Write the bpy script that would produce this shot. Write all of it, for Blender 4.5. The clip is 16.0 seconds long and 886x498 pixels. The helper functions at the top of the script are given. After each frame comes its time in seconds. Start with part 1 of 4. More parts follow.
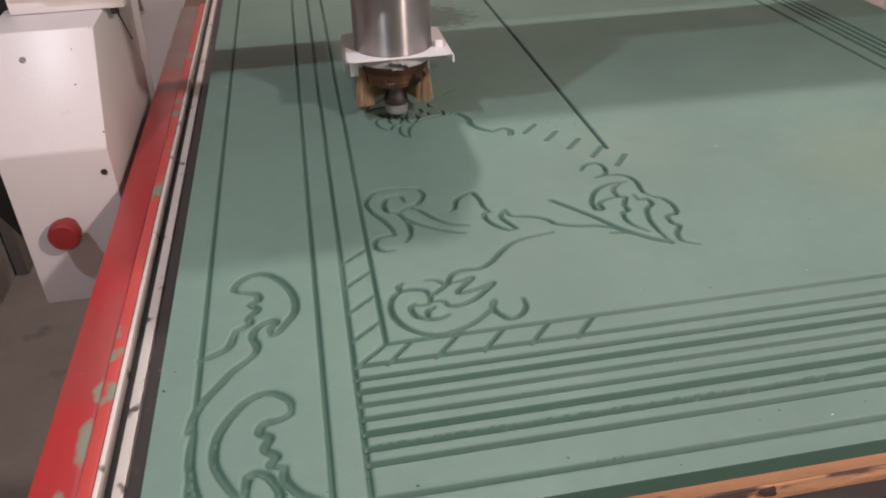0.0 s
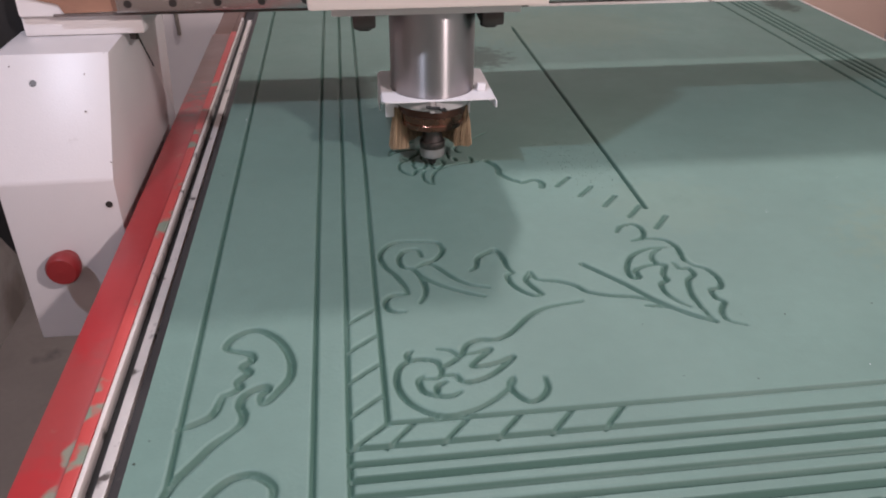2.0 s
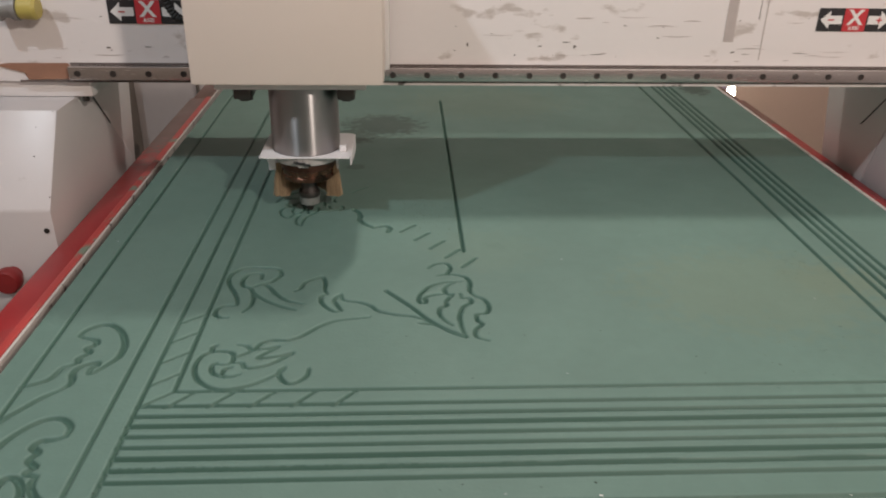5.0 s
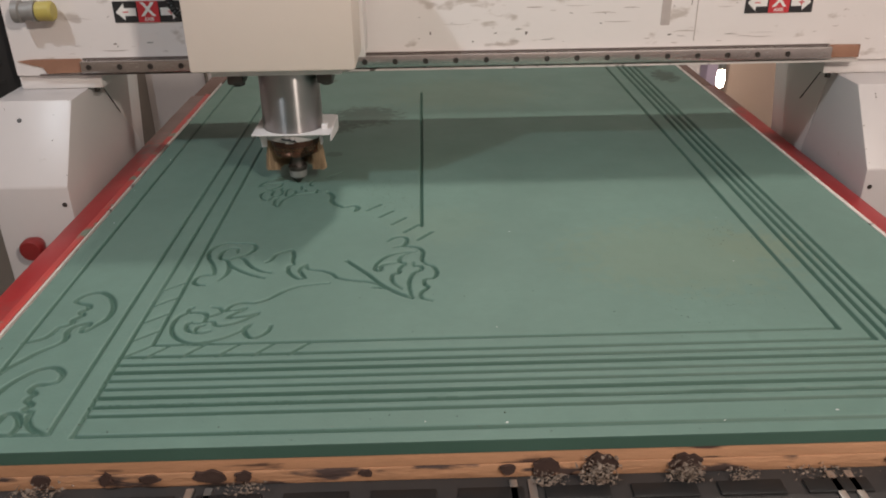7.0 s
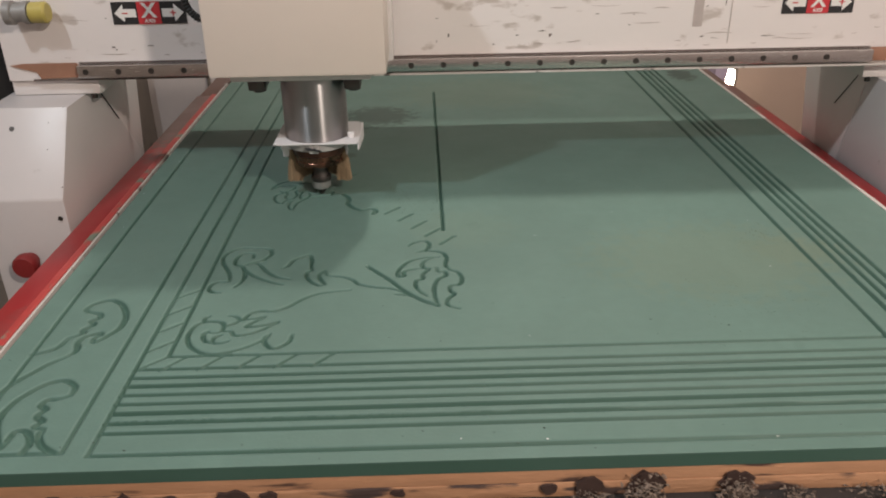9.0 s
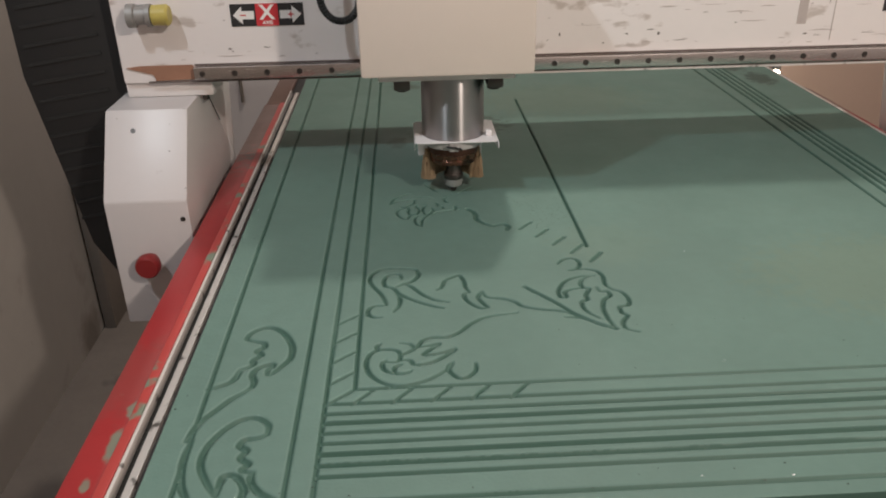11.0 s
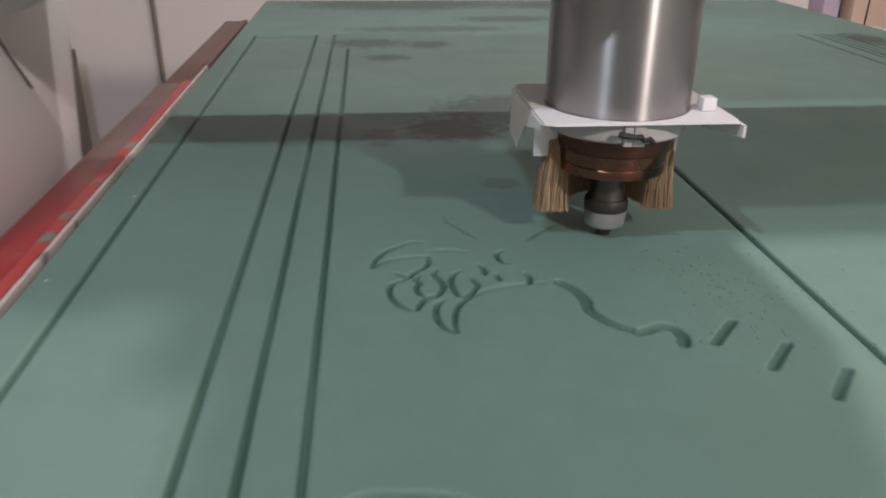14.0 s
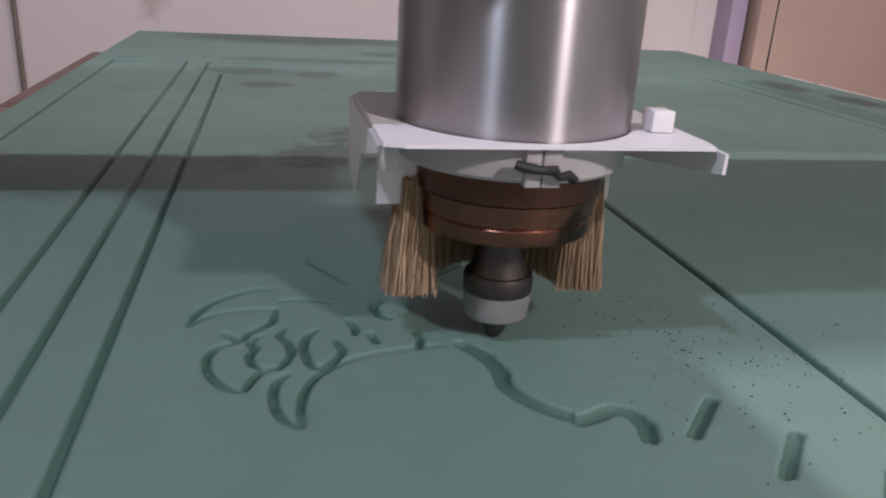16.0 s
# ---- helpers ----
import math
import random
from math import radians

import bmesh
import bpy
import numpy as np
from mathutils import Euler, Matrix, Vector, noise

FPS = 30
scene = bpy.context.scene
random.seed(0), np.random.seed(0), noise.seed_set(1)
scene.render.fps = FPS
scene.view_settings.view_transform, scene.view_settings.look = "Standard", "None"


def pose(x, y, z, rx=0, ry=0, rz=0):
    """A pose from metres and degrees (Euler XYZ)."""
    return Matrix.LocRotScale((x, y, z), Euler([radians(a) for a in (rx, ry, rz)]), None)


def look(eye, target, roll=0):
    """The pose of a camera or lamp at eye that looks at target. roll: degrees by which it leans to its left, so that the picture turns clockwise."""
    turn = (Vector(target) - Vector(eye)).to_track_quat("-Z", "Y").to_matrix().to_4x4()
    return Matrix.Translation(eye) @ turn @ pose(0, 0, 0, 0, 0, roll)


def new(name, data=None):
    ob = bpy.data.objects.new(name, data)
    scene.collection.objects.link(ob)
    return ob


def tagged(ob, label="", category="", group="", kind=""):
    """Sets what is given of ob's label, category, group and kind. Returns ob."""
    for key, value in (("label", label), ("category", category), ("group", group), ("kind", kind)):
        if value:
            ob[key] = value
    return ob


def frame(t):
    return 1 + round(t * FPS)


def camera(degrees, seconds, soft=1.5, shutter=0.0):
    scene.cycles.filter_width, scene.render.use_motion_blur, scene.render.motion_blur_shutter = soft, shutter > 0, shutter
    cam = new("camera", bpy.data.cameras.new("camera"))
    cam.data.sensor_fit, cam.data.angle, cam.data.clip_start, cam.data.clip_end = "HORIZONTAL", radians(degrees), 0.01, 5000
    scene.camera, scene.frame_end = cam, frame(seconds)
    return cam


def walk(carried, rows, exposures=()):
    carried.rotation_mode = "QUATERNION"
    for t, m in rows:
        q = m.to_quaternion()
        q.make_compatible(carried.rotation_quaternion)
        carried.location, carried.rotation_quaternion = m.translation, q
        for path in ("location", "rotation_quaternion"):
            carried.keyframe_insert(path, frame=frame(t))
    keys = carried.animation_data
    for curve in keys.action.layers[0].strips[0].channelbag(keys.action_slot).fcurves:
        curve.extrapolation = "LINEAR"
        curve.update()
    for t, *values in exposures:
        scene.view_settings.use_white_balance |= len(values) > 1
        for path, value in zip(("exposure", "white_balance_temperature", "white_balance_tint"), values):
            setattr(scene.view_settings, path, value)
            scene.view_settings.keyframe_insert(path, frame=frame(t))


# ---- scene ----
CLIP = 16.0
cam = camera(58.4, CLIP, soft=1.9, shutter=0.4)
PATH = [
    (0, (0.1540, -0.3540, 1.3020), (0.4350, 1.2970, 0.2100), -1.70),
    (0.5, (0.1440, -0.3710, 1.3090), (0.4040, 1.3010, 0.2430), -1.80),
    (1, (0.1470, -0.3420, 1.3050), (0.3940, 1.3460, 0.2610), -1.30),
    (1.5, (0.1640, -0.3090, 1.2920), (0.4020, 1.3860, 0.2570), -0.00),
    (2, (0.1760, -0.2770, 1.2850), (0.3950, 1.4290, 0.2640), 0.30),
    (2.5, (0.1840, -0.2610, 1.2830), (0.3970, 1.4560, 0.2800), -0.00),
    (3, (0.2030, -0.2950, 1.2900), (0.4270, 1.4530, 0.3450), -0.40),
    (3.5, (0.1890, -0.3530, 1.3040), (0.4400, 1.4200, 0.4140), -1.60),
    (4, (0.1990, -0.4020, 1.3170), (0.4400, 1.3750, 0.4320), -1.70),
    (4.5, (0.3310, -0.4320, 1.3310), (0.4560, 1.3630, 0.4590), -0.90),
    (5, (0.4350, -0.5010, 1.3520), (0.5310, 1.2930, 0.4740), 1.00),
    (7.5, (0.5320, -0.6290, 1.3760), (0.5580, 1.1630, 0.4880), -1.10),
    (8, (0.5290, -0.6180, 1.3720), (0.5630, 1.1740, 0.4850), -1.10),
    (8.5, (0.5160, -0.6070, 1.3620), (0.5660, 1.1870, 0.4780), -0.80),
    (9, (0.4940, -0.5830, 1.3610), (0.5340, 1.2100, 0.4750), -0.90),
    (9.5, (0.4250, -0.5530, 1.3610), (0.4760, 1.2370, 0.4690), -0.70),
    (10, (0.3470, -0.5380, 1.3730), (0.4030, 1.2540, 0.4860), -0.80),
    (12.3, (0.2360, -0.4200, 1.3410), (0.3460, 1.3630, 0.4440), -1.60),
    (12.5, (0.2340, -0.3510, 1.3250), (0.3480, 1.4320, 0.4260), -1.60),
    (13, (0.2420, -0.1330, 1.2600), (0.3660, 1.6590, 0.3790), -1.00),
    (13.5, (0.2380, 0.0310, 1.1810), (0.3590, 1.8010, 0.2580), -0.70),
    (13.8, (0.2224, 0.1265, 1.1201), (0.3705, 1.9103, 0.2283), 0.88),
    (14, (0.2290, 0.1980, 1.0940), (0.4040, 2.0080, 0.2620), 0.60),
    (14.2, (0.2362, 0.2632, 1.0494), (0.4756, 2.0890, 0.2702), 1.08),
    (14.5, (0.2630, 0.3470, 1.0040), (0.6110, 2.2010, 0.3410), 2.50),
    (15, (0.2810, 0.4070, 0.9850), (0.7470, 2.2470, 0.3530), 4.60),
    (15.5, (0.2570, 0.3540, 1.0040), (0.7090, 2.1850, 0.3370), 4.20),
    (16, (0.2690, 0.3440, 1.0190), (0.6830, 2.1790, 0.3380), 3.40),
]
walk(cam, [(t, look(eye, target, roll)) for t, eye, target, roll in PATH],
     exposures=[(0.0, -0.11, 6350, 17), (0.7, -0.07, 6100, 18), (1.5, -0.08, 5900, 18), (2.5, -0.12, 5800, 20), (3.5, -0.46, 6050, 15), (5.0, -0.58, 6200, 7), (9.0, -0.50, 6250, 6),
                (12.5, -0.60, 6200, 5), (13.5, -0.68, 6050, 4), (14.0, -0.12, 5900, 9), (14.5, -0.22, 5800, 11), (15.0, -0.32, 5700, 14), (CLIP, -0.18, 5650, 18)])

# ---- light ----
world = bpy.data.worlds.new("room_air")
scene.world = world
world.use_nodes = True
world.node_tree.nodes["Background"].inputs[0].default_value = (1.0, 0.93, 0.87, 1)
world.node_tree.nodes["Background"].inputs[1].default_value = 0.05


def ceiling_lamp(name, at, aim, size, watts, colour):
    data = bpy.data.lights.new(name, "AREA")
    data.shape, data.size, data.energy, data.color = "DISK", size, watts, colour
    ob = new(name, data)
    ob.matrix_world = look(at, aim)
    return ob


# cool lamp ahead of the machine, warm lamp behind the gantry, warm lamp at the front
ceiling_lamp("ceiling_spot_cool", (-0.70, -0.46, 3.05), (0.5, 0.9, 0.85), 0.10, 29, (0.90, 0.95, 1.0))
ceiling_lamp("ceiling_spot_warm", (0.82, 1.64, 3.35), (0.6, 0.8, 0.85), 0.16, 44, (1.0, 0.89, 0.78))
ceiling_lamp("ceiling_spot_front", (1.85, -1.85, 2.75), (0.8, 0.9, 1.0), 0.16, 82, (1.0, 0.84, 0.72))


# ---- materials ----
def mat(name, colour, rough=0.5, metal=0.0, vary=0.12, scale=6.0, bump=0.05, bump_scale=120.0, dark=None, dark_at=0.62,
        dark_scale=9.0, streak=None, rough_vary=0.1, glow=0.0, per_piece=0.0):
    m = bpy.data.materials.new(name)
    m.use_nodes = True
    nt = m.node_tree
    bsdf = nt.nodes["Principled BSDF"]
    link = nt.links.new
    tex = nt.nodes.new("ShaderNodeTexCoord")
    co = tex.outputs["Object"]
    if streak:
        mp = nt.nodes.new("ShaderNodeMapping")
        mp.inputs["Scale"].default_value = streak
        link(co, mp.inputs[0])
        co = mp.outputs[0]

    def noise_of(sc, detail=4.0):
        n = nt.nodes.new("ShaderNodeTexNoise")
        n.inputs["Scale"].default_value, n.inputs["Detail"].default_value = sc, detail
        link(co, n.inputs["Vector"])
        return n.outputs["Fac"]

    def mix(fac, a, b, kind="MIX"):
        x = nt.nodes.new("ShaderNodeMix")
        x.data_type, x.blend_type = "RGBA", kind
        if isinstance(fac, float):
            x.inputs[0].default_value = fac
        else:
            link(fac, x.inputs[0])
        for sock, v in ((x.inputs[6], a), (x.inputs[7], b)):
            if isinstance(v, tuple):
                sock.default_value = (*v, 1)
            else:
                link(v, sock)
        return x.outputs[2]

    lo = tuple(c * (1 - vary) for c in colour)
    hi = tuple(min(1, c * (1 + vary)) for c in colour)
    col = mix(noise_of(scale), lo, hi)
    col = mix(noise_of(scale * 14, 3.0), col, mix(0.5, col, lo))
    if per_piece:
        info = nt.nodes.new("ShaderNodeObjectInfo")
        col = mix(info.outputs["Random"], col, mix(per_piece, col, (0.02, 0.015, 0.01)))
    if dark:
        ramp = nt.nodes.new("ShaderNodeMapRange")
        ramp.inputs[1].default_value, ramp.inputs[2].default_value = dark_at, dark_at + 0.07
        link(noise_of(dark_scale, 6.0), ramp.inputs[0])
        col = mix(ramp.outputs[0], col, dark)
    link(col, bsdf.inputs["Base Color"])
    rr = nt.nodes.new("ShaderNodeMapRange")
    rr.inputs[3].default_value, rr.inputs[4].default_value = max(0.02, rough - rough_vary), min(1, rough + rough_vary)
    link(noise_of(scale * 3), rr.inputs[0])
    link(rr.outputs[0], bsdf.inputs["Roughness"])
    bsdf.inputs["Metallic"].default_value = metal
    if bump:
        b = nt.nodes.new("ShaderNodeBump")
        b.inputs["Strength"].default_value, b.inputs["Distance"].default_value = bump, 0.002
        link(noise_of(bump_scale, 3.0), b.inputs["Height"])
        link(b.outputs[0], bsdf.inputs["Normal"])
    if glow:
        bsdf.inputs["Emission Color"].default_value = (*colour, 1)
        bsdf.inputs["Emission Strength"].default_value = glow
    return m


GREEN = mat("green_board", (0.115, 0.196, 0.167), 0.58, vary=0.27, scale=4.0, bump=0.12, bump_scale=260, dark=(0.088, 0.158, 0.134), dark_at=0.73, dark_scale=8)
PLY2 = mat("chipped_orange_board", (0.50, 0.27, 0.15), 0.75, vary=0.35, scale=14, streak=(1, 4, 4), dark=(0.07, 0.045, 0.04), dark_at=0.53, dark_scale=13, bump=0.9, bump_scale=45)
PLY = mat("orange_board", (0.60, 0.33, 0.19), 0.7, vary=0.3, scale=10, streak=(1, 6, 6), dark=(0.09, 0.05, 0.04), dark_at=0.60, dark_scale=9, bump=0.4, bump_scale=60)
BED = mat("black_bed", (0.035, 0.032, 0.032), 0.55, vary=0.3, dark=(0.16, 0.14, 0.12), dark_at=0.64, dark_scale=14)
ALU = mat("aluminium", (0.62, 0.60, 0.58), 0.38, 0.85, vary=0.15, scale=14, dark=(0.10, 0.09, 0.08), dark_at=0.66, dark_scale=30)
STRIP = mat("grimy_white_strip", (0.62, 0.58, 0.55), 0.5, 0.2, vary=0.2, scale=14, dark=(0.10, 0.085, 0.075), dark_at=0.60, dark_scale=40)
RED = mat("red_paint", (0.31, 0.021, 0.024), 0.36, vary=0.2, scale=5, dark=(0.30, 0.17, 0.12), dark_at=0.70, dark_scale=16)
WHITE = mat("white_paint", (0.72, 0.68, 0.67), 0.38, vary=0.05, scale=4, dark=(0.40, 0.34, 0.31), dark_at=0.74, dark_scale=18, bump=0.10, bump_scale=420)
COVERW = mat("cover_white", (0.60, 0.565, 0.565), 0.36, vary=0.05, scale=4, dark=(0.36, 0.31, 0.29), dark_at=0.72, dark_scale=22, bump=0.10, bump_scale=420)
BEAMW = mat("beam_white", (0.80, 0.75, 0.74), 0.40, vary=0.05, scale=4, streak=(1, 1, 2), dark=(0.56, 0.50, 0.47), dark_at=0.62, dark_scale=16, bump=0.10, bump_scale=420)
WALLD = mat("dirty_wall", (0.33, 0.30, 0.275), 0.85, vary=0.15, scale=2, dark=(0.18, 0.15, 0.13), dark_at=0.60, dark_scale=2.2, bump=0.15, bump_scale=40)
CREAM = mat("cream_cover", (0.66, 0.58, 0.52), 0.42, vary=0.03, scale=3, bump=0.03)
STEEL = mat("brushed_steel", (0.44, 0.415, 0.42), 0.38, 1.0, vary=0.05, scale=1.5, streak=(1, 1, 40), bump=0.02, bump_scale=30, rough_vary=0.03)
spin = STEEL.node_tree.nodes.new("ShaderNodeTangent")
spin.direction_type, spin.axis = "RADIAL", "Z"
STEEL.node_tree.links.new(spin.outputs[0], STEEL.node_tree.nodes["Principled BSDF"].inputs["Tangent"])
STEEL.node_tree.nodes["Principled BSDF"].inputs["Anisotropic"].default_value = 1.0
STEEL.node_tree.nodes["Principled BSDF"].inputs["Anisotropic Rotation"].default_value = 0.25
RAILM = mat("rail_steel", (0.60, 0.565, 0.55), 0.24, 1.0, vary=0.15, scale=10, streak=(1, 8, 8))
RUST = mat("rusty_plate", (0.33, 0.17, 0.11), 0.75, vary=0.35, scale=20, dark=(0.10, 0.07, 0.06), dark_at=0.6, dark_scale=26)
COPPER = mat("greasy_brown_steel", (0.25, 0.115, 0.08), 0.27, 1.0, vary=0.35, scale=22, dark=(0.07, 0.04, 0.03), dark_at=0.60, dark_scale=28, bump=0.15, bump_scale=90)
DARKM = mat("dark_steel", (0.09, 0.08, 0.075), 0.40, 0.8, vary=0.3, scale=30)
NUT = mat("dusty_nut", (0.27, 0.28, 0.27), 0.62, 0.35, vary=0.2, scale=40)
BLACK = mat("black_plastic", (0.012, 0.0115, 0.012), 0.6, vary=0.25)
RUBBER = mat("black_rubber", (0.016, 0.016, 0.016), 0.65, vary=0.2)
BRISTLE = mat("bristle", (0.42, 0.30, 0.185), 0.6, vary=0.35, scale=60, streak=(30, 30, 1))
isle = BRISTLE.node_tree.nodes.new("ShaderNodeNewGeometry")
shade = BRISTLE.node_tree.nodes.new("ShaderNodeHueSaturation")
span = BRISTLE.node_tree.nodes.new("ShaderNodeMapRange")
span.inputs[3].default_value, span.inputs[4].default_value = 0.65, 1.35
BRISTLE.node_tree.links.new(isle.outputs["Random Per Island"], span.inputs[0])
BRISTLE.node_tree.links.new(span.outputs[0], shade.inputs["Value"])
BRISTLE.node_tree.links.new(BRISTLE.node_tree.nodes["Principled BSDF"].inputs["Base Color"].links[0].from_socket, shade.inputs["Color"])
BRISTLE.node_tree.links.new(shade.outputs[0], BRISTLE.node_tree.nodes["Principled BSDF"].inputs["Base Color"])
# ring colour greyed to hold the shade of the plate above it
RING = mat("shaded_ring", (0.47, 0.455, 0.455), 0.45, vary=0.10, scale=20, dark=(0.2, 0.18, 0.17), dark_at=0.68, dark_scale=40)
SHEET = mat("white_sheet", (0.76, 0.74, 0.75), 0.42, vary=0.06, dark=(0.35, 0.32, 0.32), dark_at=0.74, dark_scale=50)
STOPRED = mat("red_plastic", (0.21, 0.016, 0.017), 0.42, vary=0.08)
YELLOW = mat("yellow_cap", (0.46, 0.38, 0.10), 0.45, vary=0.12)
GREY = mat("grey_metal", (0.30, 0.29, 0.28), 0.5, 0.3, vary=0.2)
SIGNBLACK = mat("sign_black", (0.025, 0.025, 0.027), 0.4)
SIGNRED = mat("sign_red", (0.55, 0.04, 0.05), 0.4)
SIGNWHITE = mat("sign_white", (0.80, 0.78, 0.76), 0.4)
SMEAR = mat("grime_smear", (0.47, 0.41, 0.39), 0.6, vary=0.15, scale=50)
CRUMB = mat("board_crumb", (0.055, 0.075, 0.06), 0.75, vary=0.3, scale=60)
# greasy nose steel again, darkened for the shade under the clamp ring
NOSE_SHADE = mat("shaded_greasy_nose", (0.13, 0.060, 0.045), 0.30, 0.9, vary=0.3, scale=22, bump=0.2, bump_scale=90)
# grime of scuffs and chips, also the painted shade line under the rail
SCUFF_AND_SHADE = mat("grime", (0.14, 0.11, 0.10), 0.7, vary=0.3, scale=60)
WALL = mat("wall_plaster", (0.64, 0.58, 0.565), 0.85, vary=0.08, scale=2, dark=(0.34, 0.30, 0.27), dark_at=0.68, dark_scale=2.5, bump=0.15, bump_scale=40)
FLOOR = mat("floor_concrete", (0.17, 0.14, 0.12), 0.75, vary=0.3, scale=4, dark=(0.08, 0.07, 0.06), dark_at=0.6, dark_scale=5)
TAN = mat("tan_panel", (0.45, 0.33, 0.27), 0.7, vary=0.06)
LILAC = mat("lilac_post", (0.38, 0.31, 0.42), 0.6, vary=0.08)
DUST = mat("green_dust", (0.30, 0.40, 0.35), 0.9, vary=0.2, scale=40)
DUSTY = mat("dusty_brown", (0.16, 0.10, 0.085), 0.9, vary=0.25, scale=12)
CHIP = mat("chipped_red", (0.42, 0.05, 0.045), 0.45, vary=0.2, scale=8, dark=(0.16, 0.20, 0.15), dark_at=0.56, dark_scale=22)
DUST2 = mat("chip_dust", (0.26, 0.20, 0.16), 0.9, vary=0.45, scale=90)
BROWNB = mat("dirty_brown_board", (0.19, 0.16, 0.135), 0.85, vary=0.25, scale=5, dark=(0.08, 0.07, 0.06), dark_at=0.6, dark_scale=6)
# glow that stands for a bright glare at the back wall
GLOWM = mat("glare_glow", (1.0, 0.84, 0.64), 0.3, vary=0.0, bump=0, glow=90.0)


# ---- mesh helpers ----
def box_into(bm, x0, x1, y0, y1, z0, z1, bevel=0.0):
    r = bmesh.ops.create_cube(bm, size=1.0, matrix=Matrix.LocRotScale(((x0 + x1) / 2, (y0 + y1) / 2, (z0 + z1) / 2), None, (x1 - x0, y1 - y0, z1 - z0)))
    if bevel:
        edges = list({e for v in r["verts"] for e in v.link_edges})
        bmesh.ops.bevel(bm, geom=edges, offset=bevel, segments=2, affect="EDGES", profile=0.6)


def box(x0, x1, y0, y1, z0, z1, bevel=0.002):
    bm = bmesh.new()
    box_into(bm, x0, x1, y0, y1, z0, z1, bevel)
    return bm


def turned(profile, seg=48, at=(0, 0)):
    """A body of revolution round the z axis from (radius, z) pairs."""
    bm = bmesh.new()
    rings = []
    for r, z in profile:
        rings.append([bm.verts.new((at[0] + r * math.cos(2 * math.pi * i / seg), at[1] + r * math.sin(2 * math.pi * i / seg), z)) for i in range(seg)])
    for a, b in zip(rings, rings[1:]):
        for i in range(seg):
            bm.faces.new((a[i], a[(i + 1) % seg], b[(i + 1) % seg], b[i]))
    bm.faces.new(list(reversed(rings[0])))
    bm.faces.new(rings[-1])
    bmesh.ops.recalc_face_normals(bm, faces=bm.faces)
    return bm


def prism(outline, lo, hi, axis="x", bevel=0.0):
    """A flat outline drawn out along an axis: pairs are (y, z) for x, (x, z) for y, (x, y) for z."""
    bm = bmesh.new()
    put = {"x": lambda a, b, c: (c, a, b), "y": lambda a, b, c: (a, c, b), "z": lambda a, b, c: (a, b, c)}[axis]
    one = [bm.verts.new(put(a, b, lo)) for a, b in outline]
    two = [bm.verts.new(put(a, b, hi)) for a, b in outline]
    n = len(outline)
    bm.faces.new(one)
    bm.faces.new(list(reversed(two)))
    for i in range(n):
        bm.faces.new((one[i], two[i], two[(i + 1) % n], one[(i + 1) % n]))
    bmesh.ops.recalc_face_normals(bm, faces=bm.faces)
    if bevel:
        bmesh.ops.bevel(bm, geom=list(bm.edges), offset=bevel, segments=2, affect="EDGES", profile=0.6)
    return bm


def tube(points, radius, seg=8, wave=0.0):
    """A bent round bar through points; wave gives it the ribs of a corrugated hose."""
    bm = bmesh.new()
    pts = [Vector(p) for p in points]
    rings = []
    for i, p in enumerate(pts):
        d = (pts[min(i + 1, len(pts) - 1)] - pts[max(i - 1, 0)]).normalized()
        a = d.orthogonal().normalized()
        b = d.cross(a)
        r = radius * (1 + (wave if i % 2 else 0))
        rings.append([bm.verts.new(p + r * (a * math.cos(2 * math.pi * k / seg) + b * math.sin(2 * math.pi * k / seg))) for k in range(seg)])
    for r0, r1 in zip(rings, rings[1:]):
        off = min(range(seg), key=lambda k: (r1[k].co - r0[0].co).length)
        for k in range(seg):
            bm.faces.new((r0[k], r0[(k + 1) % seg], r1[(k + 1 + off) % seg], r1[(k + off) % seg]))
    bm.faces.new(list(reversed(rings[0])))
    bm.faces.new(rings[-1])
    bmesh.ops.recalc_face_normals(bm, faces=bm.faces)
    return bm


def smooth_from(mesh, angle=35):
    mesh.polygons.foreach_set("use_smooth", [True] * len(mesh.polygons))
    mesh.set_sharp_from_angle(angle=radians(angle))


def part(name, bm, material, parent=None, label="", smooth=True):
    mesh = bpy.data.meshes.new(name)
    bm.to_mesh(mesh)
    bm.free()
    mesh.materials.append(material)
    if smooth:
        smooth_from(mesh)
    ob = new(name, mesh)
    if parent:
        ob.parent = parent
    if label:
        ob["label"] = label
    return ob


def thing(name, label, category, at=(0, 0, 0), group=""):
    ob = new(name)
    ob.location = at
    ob.empty_display_size = 0.05
    return tagged(ob, label, category, group)


def solid(name, bm, material, label, category, group="", kind=""):
    return tagged(part(name, bm, material), label, category, group, kind)


# ---- room ----
TOP = 0.85
solid("floor", box(-0.9, 2.7, -2.6, 3.2, -0.1, 0.0, 0), FLOOR, "dusty dark brown concrete workshop floor", "floor", kind="structure")
solid("ceiling", box(-0.9, 2.7, -2.6, 3.2, 3.6, 3.7, 0), WALL, "plain pale workshop ceiling", "ceiling", kind="structure")
solid("wall_west", box(-0.92, -0.76, -2.6, 3.2, 0.0, 3.6, 0), WALLD, "stained pale plaster wall beside the machine", "wall", kind="structure")
solid("wall_north", box(-0.76, 2.5, 3.0, 3.2, 0.0, 3.6, 0), WALL, "pale pinkish plaster wall behind the machine", "wall", kind="structure")
solid("wall_east", box(2.5, 2.7, -2.6, 3.2, 0.0, 3.6, 0), WALL, "pale plaster wall of the workshop", "wall", kind="structure")
solid("wall_south", box(-0.76, 2.5, -2.6, -2.45, 0.0, 3.6, 0), WALL, "pale plaster wall of the workshop", "wall", kind="structure")

